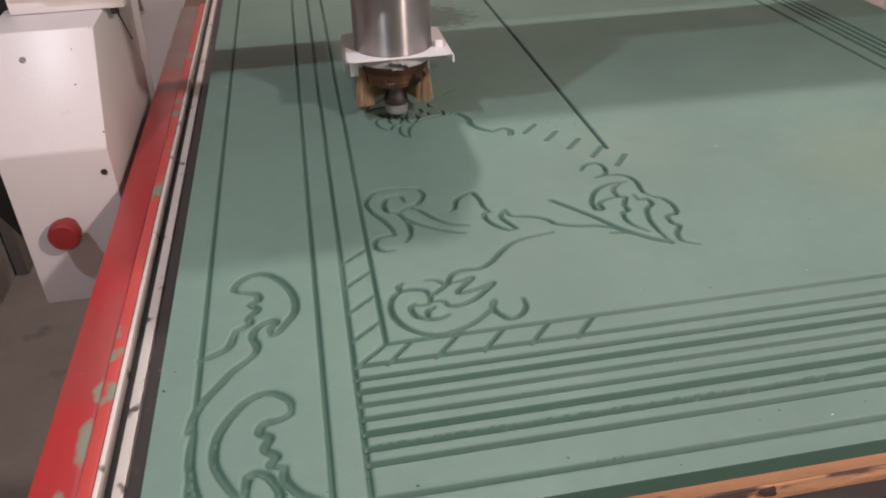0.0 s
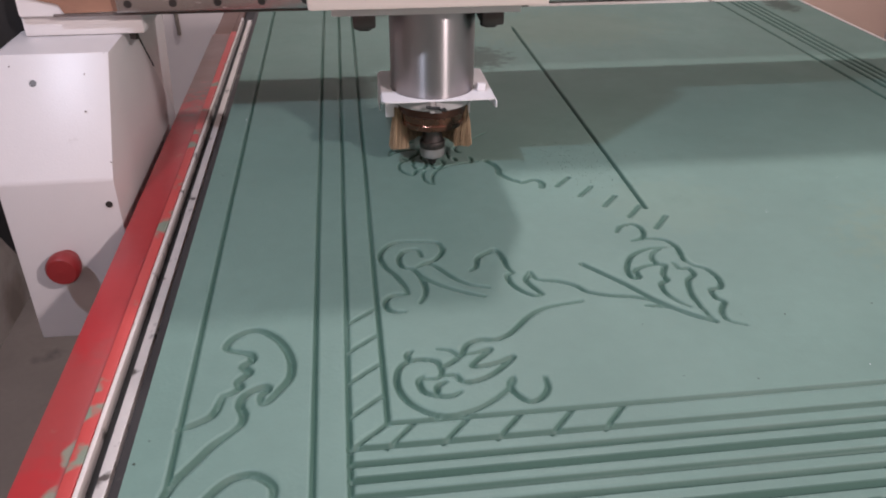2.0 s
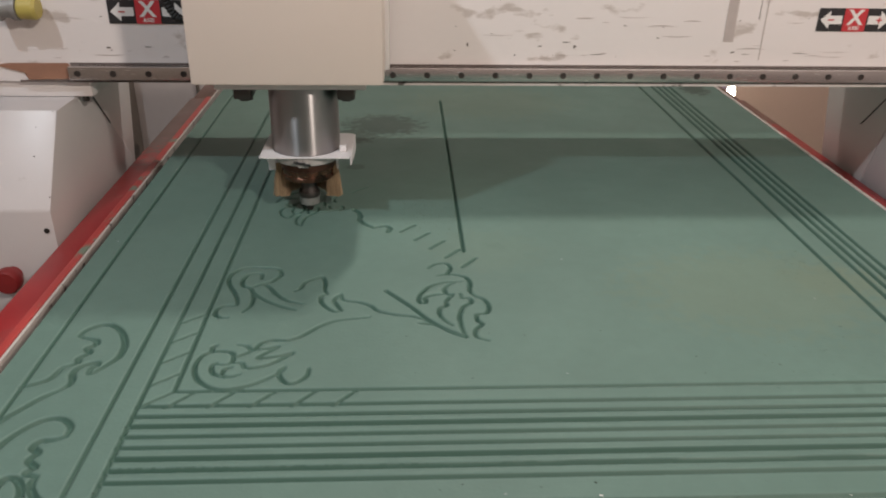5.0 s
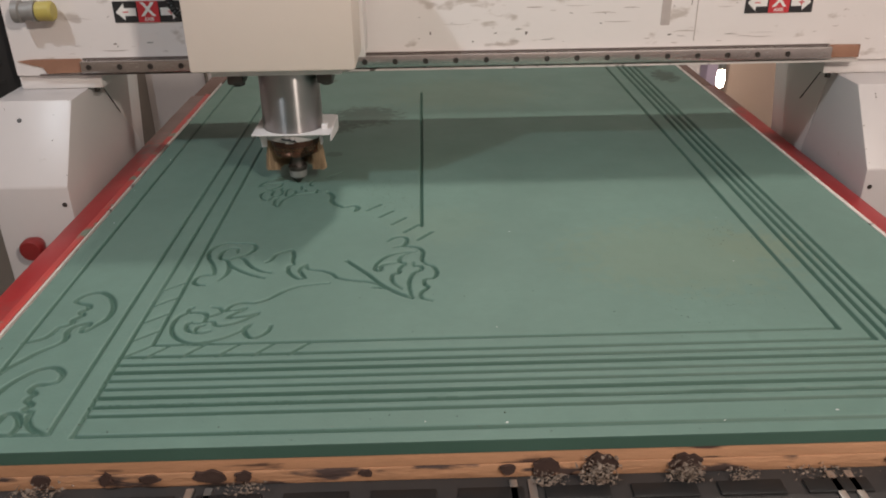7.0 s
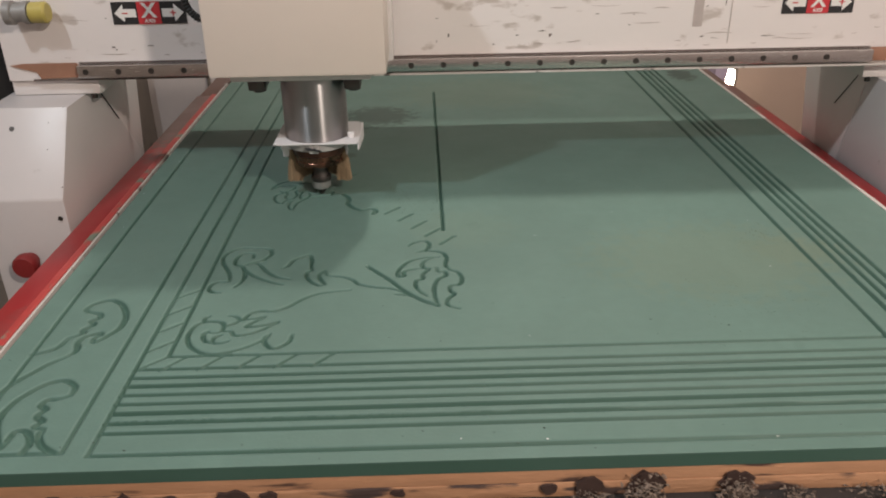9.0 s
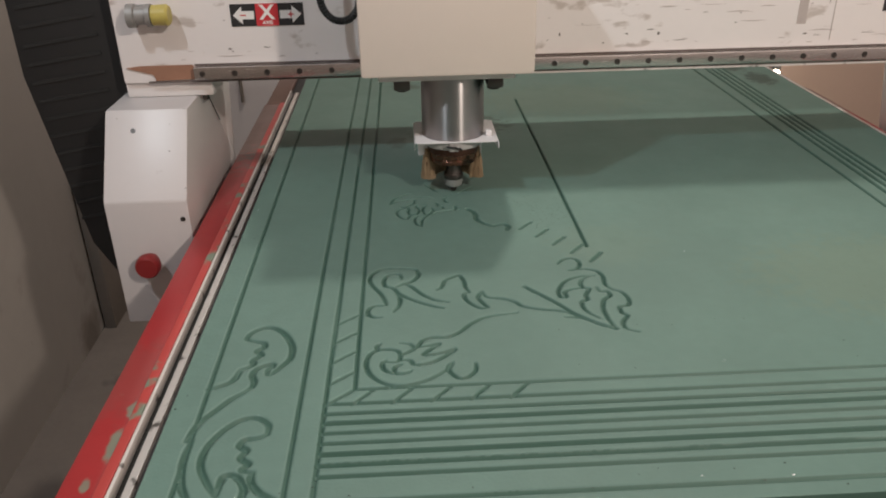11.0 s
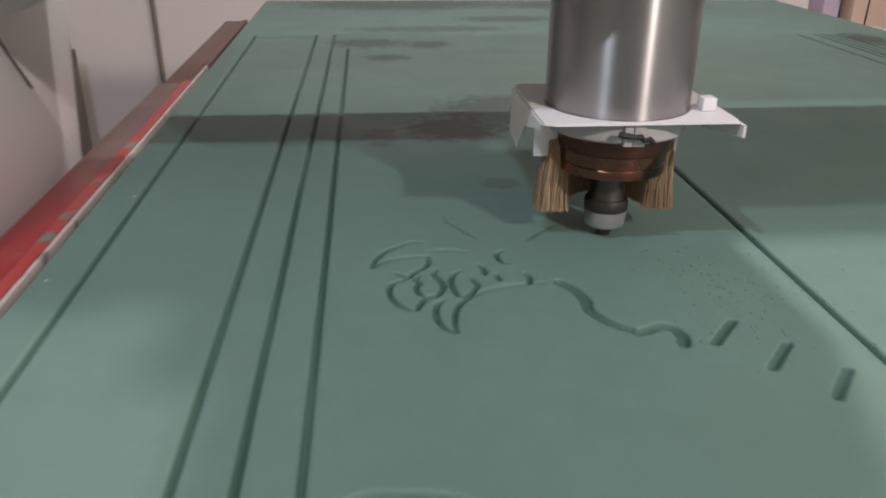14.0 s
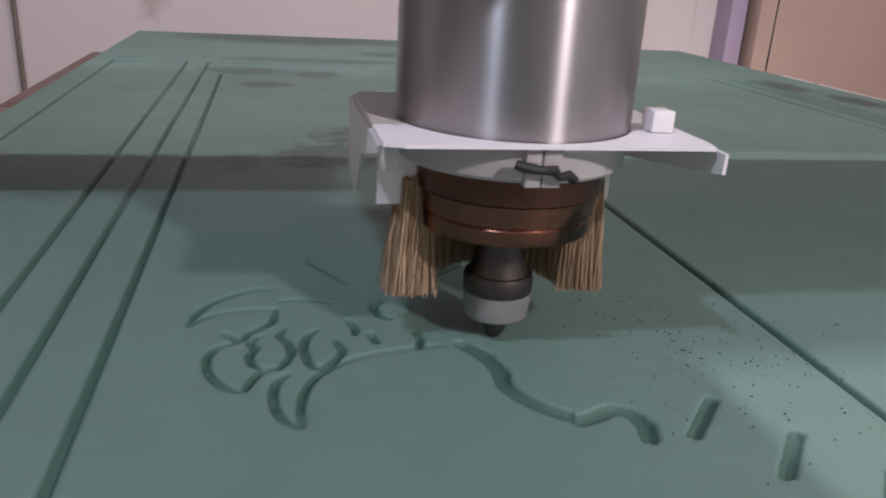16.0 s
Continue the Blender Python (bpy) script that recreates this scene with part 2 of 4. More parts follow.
# ---- machine bed ----
bed = thing("machine_bed", "black vacuum bed with aluminium slots and red painted side rails", "machine bed", (0.61, 1.05, 0))
bed.location = (0, 0, 0)
BEDZ = TOP - 0.016 - 0.036
part("base", box(-0.03, 1.25, -0.28, 2.16, BEDZ - 0.06, BEDZ, 0.003), BED, bed)
part("frame", box(0.02, 1.20, -0.20, 2.10, 0.42, BEDZ - 0.061, 0.006), GREY, bed, "grey steel underframe")
for px in (0.08, 1.06):
    for py in (-0.12, 1.90):
        part("leg", box(px, px + 0.08, py, py + 0.08, 0.0, 0.419, 0.004), GREY, bed)
for sx in (0.277, 0.607, 0.934):
    slot = part("slot_rail", box(sx, sx + 0.008, -0.28, -0.004, BEDZ + 0.0005, BEDZ + 0.003, 0.0008), ALU, bed, "aluminium clamping slot")
    part("slot_edge", box(sx + 0.019, sx + 0.027, -0.28, -0.004, BEDZ + 0.0005, BEDZ + 0.003, 0.0008), ALU, bed)
for gx in range(14):
    x0 = 0.02 + gx * 0.088
    part("pad", box(x0 + 0.006, x0 + 0.072, -0.034, -0.014, BEDZ + 0.0004, BEDZ + 0.003, 0.001), BLACK, bed)


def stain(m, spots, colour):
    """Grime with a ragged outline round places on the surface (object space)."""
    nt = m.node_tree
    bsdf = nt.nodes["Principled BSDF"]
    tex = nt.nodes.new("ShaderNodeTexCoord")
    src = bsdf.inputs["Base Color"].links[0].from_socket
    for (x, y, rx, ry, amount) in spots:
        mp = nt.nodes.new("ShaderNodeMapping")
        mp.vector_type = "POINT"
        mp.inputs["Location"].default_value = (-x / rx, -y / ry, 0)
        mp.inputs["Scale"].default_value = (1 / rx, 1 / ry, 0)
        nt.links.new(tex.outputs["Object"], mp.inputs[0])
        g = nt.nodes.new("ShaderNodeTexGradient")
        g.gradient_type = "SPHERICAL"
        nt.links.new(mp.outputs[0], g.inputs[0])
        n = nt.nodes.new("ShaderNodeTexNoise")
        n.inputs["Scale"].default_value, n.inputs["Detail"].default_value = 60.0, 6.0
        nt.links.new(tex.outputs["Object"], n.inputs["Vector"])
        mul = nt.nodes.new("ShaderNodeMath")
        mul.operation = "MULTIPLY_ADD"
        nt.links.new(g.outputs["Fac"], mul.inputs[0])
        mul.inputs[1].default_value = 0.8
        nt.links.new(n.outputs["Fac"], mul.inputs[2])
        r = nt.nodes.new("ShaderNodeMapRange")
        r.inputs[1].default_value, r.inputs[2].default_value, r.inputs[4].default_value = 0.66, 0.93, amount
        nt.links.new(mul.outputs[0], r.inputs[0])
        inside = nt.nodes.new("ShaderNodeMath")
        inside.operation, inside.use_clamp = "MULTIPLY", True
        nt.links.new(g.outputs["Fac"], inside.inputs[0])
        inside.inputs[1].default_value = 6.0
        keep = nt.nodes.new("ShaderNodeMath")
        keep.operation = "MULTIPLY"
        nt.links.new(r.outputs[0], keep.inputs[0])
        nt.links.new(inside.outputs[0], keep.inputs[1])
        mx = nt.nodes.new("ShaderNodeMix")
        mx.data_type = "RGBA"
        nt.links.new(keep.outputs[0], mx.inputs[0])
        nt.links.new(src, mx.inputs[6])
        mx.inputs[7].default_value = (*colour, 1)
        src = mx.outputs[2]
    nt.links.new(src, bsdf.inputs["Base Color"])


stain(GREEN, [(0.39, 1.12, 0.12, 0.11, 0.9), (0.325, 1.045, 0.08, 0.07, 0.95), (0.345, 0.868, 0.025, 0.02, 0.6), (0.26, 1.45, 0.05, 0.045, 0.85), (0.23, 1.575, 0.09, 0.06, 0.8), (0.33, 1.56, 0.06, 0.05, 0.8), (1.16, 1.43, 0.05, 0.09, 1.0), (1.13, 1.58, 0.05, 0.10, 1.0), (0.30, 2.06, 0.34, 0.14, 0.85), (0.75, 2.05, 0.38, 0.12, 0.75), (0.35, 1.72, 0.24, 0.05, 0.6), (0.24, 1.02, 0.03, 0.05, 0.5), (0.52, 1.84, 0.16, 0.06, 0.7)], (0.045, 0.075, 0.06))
stain(GREEN, [(0.90, 0.40, 0.26, 0.17, 0.30), (1.02, 0.42, 0.10, 0.07, 0.25), (0.55, 0.52, 0.12, 0.10, 0.12), (0.62, 1.30, 0.3, 0.2, 0.25)], (0.155, 0.19, 0.125))


def core_shade_below(m, from_depth, colour):
    """Shade painted into the grooves below the top face; also the edge's darker core."""
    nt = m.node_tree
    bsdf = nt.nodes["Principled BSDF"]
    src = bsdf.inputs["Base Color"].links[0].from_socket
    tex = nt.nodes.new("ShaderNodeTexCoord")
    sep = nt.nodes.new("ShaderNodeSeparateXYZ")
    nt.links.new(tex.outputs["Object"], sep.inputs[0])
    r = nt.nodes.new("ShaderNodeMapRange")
    r.inputs[1].default_value, r.inputs[2].default_value = 0.85 - from_depth, 0.85 - 3 * from_depth
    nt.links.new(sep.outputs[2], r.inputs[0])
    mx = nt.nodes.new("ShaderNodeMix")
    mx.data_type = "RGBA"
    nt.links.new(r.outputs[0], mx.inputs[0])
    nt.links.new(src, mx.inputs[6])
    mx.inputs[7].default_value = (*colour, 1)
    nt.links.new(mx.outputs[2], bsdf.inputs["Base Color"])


# groove shade put into the board's colour, not left to the lamps alone
core_shade_below(GREEN, 0.0005, (0.052, 0.112, 0.087))

stain(RED, [(-0.085, 1.32, 0.28, 0.42, 1.0), (-0.085, 0.30, 0.10, 0.12, 0.25)], (0.13, 0.075, 0.065))
stain(RED, [(-0.069, 0.17, 0.013, 0.035, 1.0), (-0.068, 0.235, 0.009, 0.022, 1.0), (-0.068, 0.06, 0.010, 0.024, 1.0), (-0.069, -0.06, 0.009, 0.03, 1.0), (-0.080, 0.11, 0.007, 0.015, 0.9)], (0.17, 0.17, 0.13))
stain(RED, [(1.305, 1.40, 0.25, 0.22, 0.7)], (0.10, 0.10, 0.075))


def side_rail(sign, edge):
    """Red side beam with its grimy strips; sign -1 on the low x side."""
    s = lambda a, b: sorted((edge + sign * a, edge + sign * b))
    def bar(name, a, b, y1, lo, hi, material, label="", bevel=0.0015, y0=-0.28):
        x0, x1 = s(a, b)
        part(name, box(x0, x1, y0, y1, TOP - lo, TOP - hi, bevel), material, bed, label)

    bar("side_beam", 0.066, 0.106, 1.50, 0.17, 0.046, RED, "worn red painted side beam", 0.006)
    bar("side_beam", 0.066, 0.106, 2.18, 0.17, 0.052, DUSTY, "dust covered brown side beam", 0.006, 1.5005)
    bar("inner_beam", 0.0537, 0.0655, 1.50, 0.17, 0.043, CHIP, "chipped red inner edge")
    bar("inner_beam", 0.0537, 0.0655, 2.18, 0.17, 0.050, DUSTY, "dust covered inner edge", 0.0015, 1.5005)
    bar("strip", 0.0490, 0.0533, 1.62, 0.10, 0.044, STRIP, "grimy white strip", 0.001)
    bar("strip", 0.0310, 0.0405, 1.62, 0.10, 0.050, STRIP, "grimy white strip", 0.001)
    bar("channel", 0.003, 0.0533, 2.10, 0.11, 0.057, BLACK, "dark channel")
    # dusty guide rail and rack on the beam's outer side
    bar("guide_rail", 0.1065, 0.1165, 2.15, 0.128, 0.106, ALU, "dusty steel guide rail", 0.001)
    bm = bmesh.new()
    x0, x1 = s(0.1068, 0.1150)
    for k in range(150):
        y = 0.10 + k * 0.0094
        box_into(bm, x0, x1, y, y + 0.005, TOP - 0.105, TOP - 0.096)
    part("gear_rack", bm, NUT, bed, "dusty toothed rack", smooth=False)


side_rail(-1, 0.0)
side_rail(1, 1.22)
part("edge_strip", box(1.2206, 1.2278, 0.02, 1.72, TOP - 0.10, TOP + 0.001, 0.0012), STRIP, bed, "thin pale strip beside the panel")

solid("under_board", box(-0.001, 1.221, 0.002, 2.12, BEDZ, BEDZ + 0.0175, 0.002), PLY2, "chipped burnt orange board under the waste board", "board")
solid("spoil_board", box(0.0, 1.22, 0.003, 2.12, BEDZ + 0.0175, TOP - 0.016, 0.002), PLY, "orange plywood waste board under the green panel", "board")

def burnt_edge(x, wide, high, seed):
    """A charred ragged patch on the front edge of the boards."""
    rnd = random.Random(seed)
    n = 14
    pts = [(x + wide * math.cos(a) * rnd.uniform(0.6, 1.1), BEDZ + 0.013 + high * math.sin(a) * rnd.uniform(0.55, 1.1)) for a in (2 * math.pi * i / n for i in range(n))]
    pts = [(a, max(BEDZ + 0.001, b)) for a, b in pts]
    return prism(pts, -0.0012, 0.0019, "y")


BURNT = mat("charred_board", (0.055, 0.03, 0.024), 0.85, vary=0.4, scale=60, bump=0.6, bump_scale=120)
burns = thing("burnt_patches", "charred brown patches along the orange board's front edge", "burn marks")
for k, (x, w, h) in enumerate(((0.645, 0.020, 0.013), (0.606, 0.009, 0.007), (0.700, 0.020, 0.018), (0.790, 0.018, 0.017), (0.30, 0.020, 0.010), (0.335, 0.010, 0.008), (0.24, 0.012, 0.005), (0.195, 0.008, 0.010), (0.13, 0.010, 0.011), (0.065, 0.016, 0.009), (0.02, 0.014, 0.012), (0.46, 0.008, 0.005), (1.01, 0.012, 0.006))):
    part("burn", burnt_edge(x, w, h, 60 + k), BURNT, burns, smooth=False)

# ---- carved board ----
WIDE, LONG = 1.22, 2.13


def steps(*spans):
    out = []
    for a, b, d in spans:
        n = max(1, round((b - a) / d))
        out.extend(a + (b - a) * i / n for i in range(n))
    out.append(spans[-1][1])
    return np.array(out)


GX = steps((0.0, 0.2, 0.0017), (0.2, 0.48, 0.0013), (0.48, 0.56, 0.0017), (0.56, 1.015, 0.013), (1.015, 1.12, 0.0015), (1.12, WIDE, 0.012))
GY = steps((0.0, 0.015, 0.003), (0.015, 0.55, 0.0017), (0.55, 0.78, 0.0013), (0.78, 1.45, 0.012), (1.45, 1.70, 0.004), (1.70, LONG, 0.02))
DEPTH = np.zeros((len(GY), len(GX)))


def curve_through(pts, per=10):
    if len(pts) < 3:
        return [Vector((*p, 0)) for p in pts]
    p = [Vector((*q, 0)) for q in pts]
    p = [2 * p[0] - p[1]] + p + [2 * p[-1] - p[-2]]
    out = []
    for a, b, c, d in zip(p, p[1:], p[2:], p[3:]):
        for i in range(per):
            t = i / per
            out.append(0.5 * (2 * b + (c - a) * t + (2 * a - 5 * b + 4 * c - d) * t * t + (3 * b - a - 3 * c + d) * t ** 3))
    out.append(p[-2])
    return out


def groove(*pts, wide=0.0080, deep=0.0042, fade=False, flat=False):
    """A round-nosed cut along a smooth line through (x, y) pairs, pressed into DEPTH."""
    line = curve_through(pts)
    wide *= 1 if flat else 0.88
    n = len(line) - 1
    for k, (a, b) in enumerate(zip(line, line[1:])):
        u = (k + 0.5) / n
        g = 0.45 + 0.55 * min(1, 4 * min(u, 1 - u)) if fade else 1.0
        h = wide / 2 * (0.75 + 0.25 * g)
        i0, i1 = np.searchsorted(GX, (min(a.x, b.x) - h, max(a.x, b.x) + h))
        j0, j1 = np.searchsorted(GY, (min(a.y, b.y) - h, max(a.y, b.y) + h))
        if i1 <= i0 or j1 <= j0:
            continue
        X, Y = np.meshgrid(GX[i0:i1], GY[j0:j1])
        dx, dy = b.x - a.x, b.y - a.y
        l2 = dx * dx + dy * dy + 1e-12
        t = np.clip(((X - a.x) * dx + (Y - a.y) * dy) / l2, 0, 1)
        d2 = ((X - a.x - t * dx) ** 2 + (Y - a.y - t * dy) ** 2) / (h * h)
        cut = deep * g * (np.clip(1 - d2, 0, 1) ** 0.4 if flat else 1.25 * np.clip(1 - np.sqrt(d2), 0, 1) ** 0.8)
        DEPTH[j0:j1, i0:i1] = np.maximum(DEPTH[j0:j1, i0:i1], cut)


# frame lines
groove((0.0325, 0.0276), (0.0325, 1.66), wide=0.0064, deep=0.0032)
groove((0.0325, 0.0276), (0.135, 0.0276))
groove((0.135, 0.0276), (0.139, 1.66), wide=0.0066, deep=0.0034)
groove((0.162, 0.0220), (0.171, 1.66), wide=0.0066, deep=0.0034)
groove((0.193, 0.190), (0.197, 1.53), wide=0.0066, deep=0.0034)
groove((0.162, 0.0220), (1.17, 0.0200))
groove((0.193, 0.190), (1.0310, 0.190))
groove((1.0310, 0.190), (1.0270, 1.64), wide=0.0088, deep=0.0046)
for k in range(8):
    yy = 0.1650 - 0.0158 * k
    groove((0.163, yy), (1.0635 + 0.0148 * min(k, 3), yy), wide=0.0082, deep=0.0062)
    if k < 4:
        groove((1.0635 + 0.0148 * k, yy), (1.0600 + 0.0148 * k, 1.64), wide=0.0096, deep=0.0050)
groove((0.519, 0.517), (0.519, 1.312), wide=0.0076)
groove((0.0325, 1.64), (0.135, 1.64))
groove((0.171, 1.66), (0.42, 1.66))
# rope border
groove((0.162, 0.163), (0.191, 0.188), wide=0.0062, deep=0.0034)
for k in range(4):
    groove((0.164, 0.200 + 0.0415 * k), (0.190, 0.222 + 0.0415 * k), wide=0.0062, deep=0.0034)
for k in range(5):
    groove((0.191 + 0.0424 * k, 0.163), (0.213 + 0.0424 * k, 0.187), wide=0.0062, deep=0.0034)
# dashes
for k in range(5):
    groove((0.429 + 0.0213 * k, 0.585 - 0.0292 * k), (0.450 + 0.0213 * k, 0.609 - 0.0285 * k), wide=0.0064, deep=0.0032, flat=True)
# side leaf
groove((0.062, 0.298), (0.057, 0.303), (0.061, 0.315), (0.074, 0.325), (0.087, 0.324), (0.103, 0.308), (0.114, 0.282), (0.115, 0.257), (0.106, 0.239), (0.098, 0.227), (0.093, 0.225), wide=0.0100, deep=0.0046, fade=True)
groove((0.093, 0.225), (0.092, 0.234), (0.097, 0.242), (0.094, 0.246), (0.085, 0.242), (0.078, 0.235), (0.076, 0.225), (0.080, 0.213), (0.079, 0.203), (0.073, 0.195), wide=0.0100, deep=0.0046, fade=True)
groove((0.073, 0.195), (0.060, 0.182), (0.049, 0.166), (0.037, 0.148), (0.031, 0.132), (0.028, 0.116), wide=0.0100, deep=0.0046, fade=True)
groove((0.062, 0.298), (0.070, 0.295), (0.079, 0.291), (0.081, 0.282), (0.074, 0.275), (0.080, 0.266), (0.072, 0.255), (0.074, 0.247), (0.068, 0.241), (0.061, 0.238), wide=0.0100, deep=0.0046, fade=True)
groove((0.061, 0.238), (0.056, 0.217), (0.045, 0.208), (0.031, 0.202), wide=0.0100, deep=0.0046, fade=True)
groove((0.033, 0.116), (0.032, 0.085), (0.038, 0.053), (0.049, 0.031), wide=0.0100, deep=0.0046, fade=True)
groove((0.073, 0.037), (0.061, 0.055), (0.050, 0.080), (0.051, 0.106), (0.061, 0.128), (0.076, 0.145), (0.093, 0.148), (0.107, 0.136), (0.108, 0.121), wide=0.0100, deep=0.0046, fade=True)
groove((0.108, 0.121), (0.099, 0.116), (0.087, 0.114), (0.083, 0.105), (0.091, 0.098), (0.087, 0.087), (0.096, 0.078), (0.091, 0.070), (0.102, 0.066), wide=0.0100, deep=0.0046, fade=True)
groove((0.102, 0.066), (0.102, 0.054), (0.113, 0.038), (0.131, 0.027), wide=0.0100, deep=0.0046, fade=True)
groove((0.073, 0.037), (0.074, 0.053), (0.076, 0.063), (0.087, 0.062), (0.097, 0.046), (0.096, 0.031), (0.087, 0.027), wide=0.0100, deep=0.0046, fade=True)
# scrolls and flower of the inner field
groove((0.268, 0.449), (0.265, 0.465), (0.242, 0.470), (0.217, 0.469), (0.202, 0.448), (0.205, 0.424), (0.216, 0.402), (0.223, 0.382), (0.225, 0.369), wide=0.0076, deep=0.0042, fade=True)
groove((0.219, 0.339), (0.210, 0.340), (0.203, 0.346), (0.202, 0.358), (0.210, 0.368), (0.225, 0.369), wide=0.0076, deep=0.0042, fade=True)
groove((0.265, 0.465), (0.269, 0.449), (0.260, 0.431), (0.249, 0.425), (0.238, 0.417), wide=0.0076, deep=0.0042, fade=True)
groove((0.245, 0.438), (0.242, 0.452), (0.228, 0.451), (0.221, 0.437), (0.223, 0.420), (0.233, 0.414), (0.240, 0.399), (0.243, 0.379), (0.241, 0.364), (0.235, 0.352), wide=0.0076, deep=0.0042, fade=True)
groove((0.246, 0.425), (0.257, 0.417), (0.272, 0.394), (0.287, 0.379), (0.306, 0.371), wide=0.0076, deep=0.0042, fade=True)
groove((0.233, 0.414), (0.245, 0.394), (0.263, 0.377), (0.284, 0.363), (0.299, 0.356), wide=0.0076, deep=0.0042, fade=True)
groove((0.292, 0.404), (0.299, 0.411), (0.304, 0.428), (0.317, 0.439), (0.325, 0.442), (0.330, 0.425), (0.331, 0.407), (0.335, 0.395), wide=0.0076, deep=0.0042, fade=True)
groove((0.335, 0.395), (0.328, 0.390), (0.329, 0.375), (0.337, 0.361), (0.347, 0.352), (0.356, 0.353), wide=0.0076, deep=0.0042, fade=True)
groove((0.356, 0.353), (0.350, 0.365), (0.345, 0.380), (0.352, 0.395), wide=0.0076, deep=0.0042, fade=True)
groove((0.352, 0.395), (0.357, 0.380), (0.377, 0.374), (0.392, 0.364), (0.401, 0.352), (0.422, 0.343), (0.444, 0.338), (0.461, 0.328), (0.481, 0.310), wide=0.0076, deep=0.0042, fade=True)
groove((0.410, 0.403), (0.428, 0.380), (0.445, 0.357), (0.460, 0.334), (0.481, 0.310), (0.506, 0.290), wide=0.0084, deep=0.0044)
groove((0.451, 0.322), (0.472, 0.317), (0.489, 0.301), (0.506, 0.290), wide=0.0076, deep=0.0042, fade=True)
groove((0.467, 0.465), (0.476, 0.477), (0.491, 0.480), (0.497, 0.467), (0.492, 0.450), (0.478, 0.444), wide=0.0076, deep=0.0042, fade=True)
groove((0.478, 0.444), (0.496, 0.447), (0.514, 0.441), (0.521, 0.424), (0.519, 0.403), (0.521, 0.393), wide=0.0076, deep=0.0042, fade=True)
groove((0.510, 0.427), (0.488, 0.425), (0.467, 0.413), (0.454, 0.390), (0.453, 0.373), (0.461, 0.372), (0.461, 0.384), (0.472, 0.391), (0.486, 0.394), wide=0.0076, deep=0.0042, fade=True)
groove((0.501, 0.424), (0.491, 0.416), (0.486, 0.404), (0.489, 0.394), (0.495, 0.391), (0.487, 0.374), (0.487, 0.363), (0.479, 0.358), (0.477, 0.344), (0.482, 0.329), (0.492, 0.316), wide=0.0076, deep=0.0042, fade=True)
groove((0.506, 0.395), (0.508, 0.383), (0.517, 0.382), (0.518, 0.370), (0.508, 0.360), (0.502, 0.339), (0.502, 0.318), (0.506, 0.290), wide=0.0076, deep=0.0042, fade=True)
groove((0.518, 0.400), (0.525, 0.387), (0.535, 0.379), (0.540, 0.361), (0.536, 0.345), (0.524, 0.341), (0.523, 0.327), (0.528, 0.319), (0.519, 0.305), (0.519, 0.290), (0.533, 0.281), wide=0.0076, deep=0.0042, fade=True)
groove((0.219, 0.278), (0.215, 0.273), (0.217, 0.264), wide=0.0076, deep=0.0042, fade=True)
groove((0.302, 0.229), (0.296, 0.220), (0.281, 0.207), (0.265, 0.198), (0.244, 0.193), (0.226, 0.198), (0.211, 0.213), (0.204, 0.233), (0.206, 0.253), (0.215, 0.264), (0.228, 0.266), (0.240, 0.261), (0.243, 0.248), (0.239, 0.240), (0.227, 0.240), wide=0.0076, deep=0.0042, fade=True)
groove((0.226, 0.243), (0.222, 0.237), (0.225, 0.224), (0.234, 0.218), (0.246, 0.216), (0.255, 0.220), wide=0.0076, deep=0.0042, fade=True)
groove((0.244, 0.234), (0.237, 0.229), (0.236, 0.220), wide=0.0076, deep=0.0042, fade=True)
groove((0.242, 0.242), (0.253, 0.242), (0.259, 0.233), (0.271, 0.233), (0.288, 0.241), (0.307, 0.260), (0.291, 0.254), (0.270, 0.252), (0.289, 0.273), (0.276, 0.270), (0.262, 0.268), wide=0.0076, deep=0.0042, fade=True)
groove((0.244, 0.254), (0.253, 0.259), (0.263, 0.268), wide=0.0076, deep=0.0042, fade=True)
groove((0.243, 0.279), (0.253, 0.276), (0.262, 0.268), (0.270, 0.282), (0.282, 0.288), (0.298, 0.287), (0.314, 0.296), (0.332, 0.316), (0.353, 0.330), (0.391, 0.337), wide=0.0076, deep=0.0042, fade=True)
groove((0.302, 0.233), (0.297, 0.224), (0.300, 0.212), (0.309, 0.202), (0.320, 0.205), (0.328, 0.216), (0.329, 0.230), wide=0.0076, deep=0.0042, fade=True)
# small flower and curl under the spindle
groove((0.2658, 0.7425), (0.2576, 0.7430), (0.2489, 0.7370), (0.2386, 0.7284), (0.2307, 0.7146), (0.2275, 0.7017), wide=0.0060, deep=0.0030, fade=True)
groove((0.2276, 0.7006), (0.2345, 0.7089), (0.2422, 0.7138), (0.2547, 0.7169), (0.2688, 0.7176), wide=0.0060, deep=0.0030, fade=True)
groove((0.2688, 0.7176), (0.2670, 0.7039), (0.2621, 0.6964), (0.2564, 0.6909), (0.2530, 0.6836), wide=0.0060, deep=0.0030, fade=True)
groove((0.2444, 0.6919), (0.2488, 0.6868), (0.2530, 0.6836), wide=0.0060, deep=0.0030, fade=True)
groove((0.2512, 0.6819), (0.2439, 0.6780), (0.2399, 0.6727), (0.2386, 0.6646), (0.2404, 0.6546), (0.2450, 0.6450), (0.2515, 0.6384), (0.2556, 0.6379), wide=0.0060, deep=0.0030, fade=True)
groove((0.2556, 0.6379), (0.2577, 0.6447), (0.2615, 0.6525), (0.2667, 0.6566), wide=0.0060, deep=0.0030, fade=True)
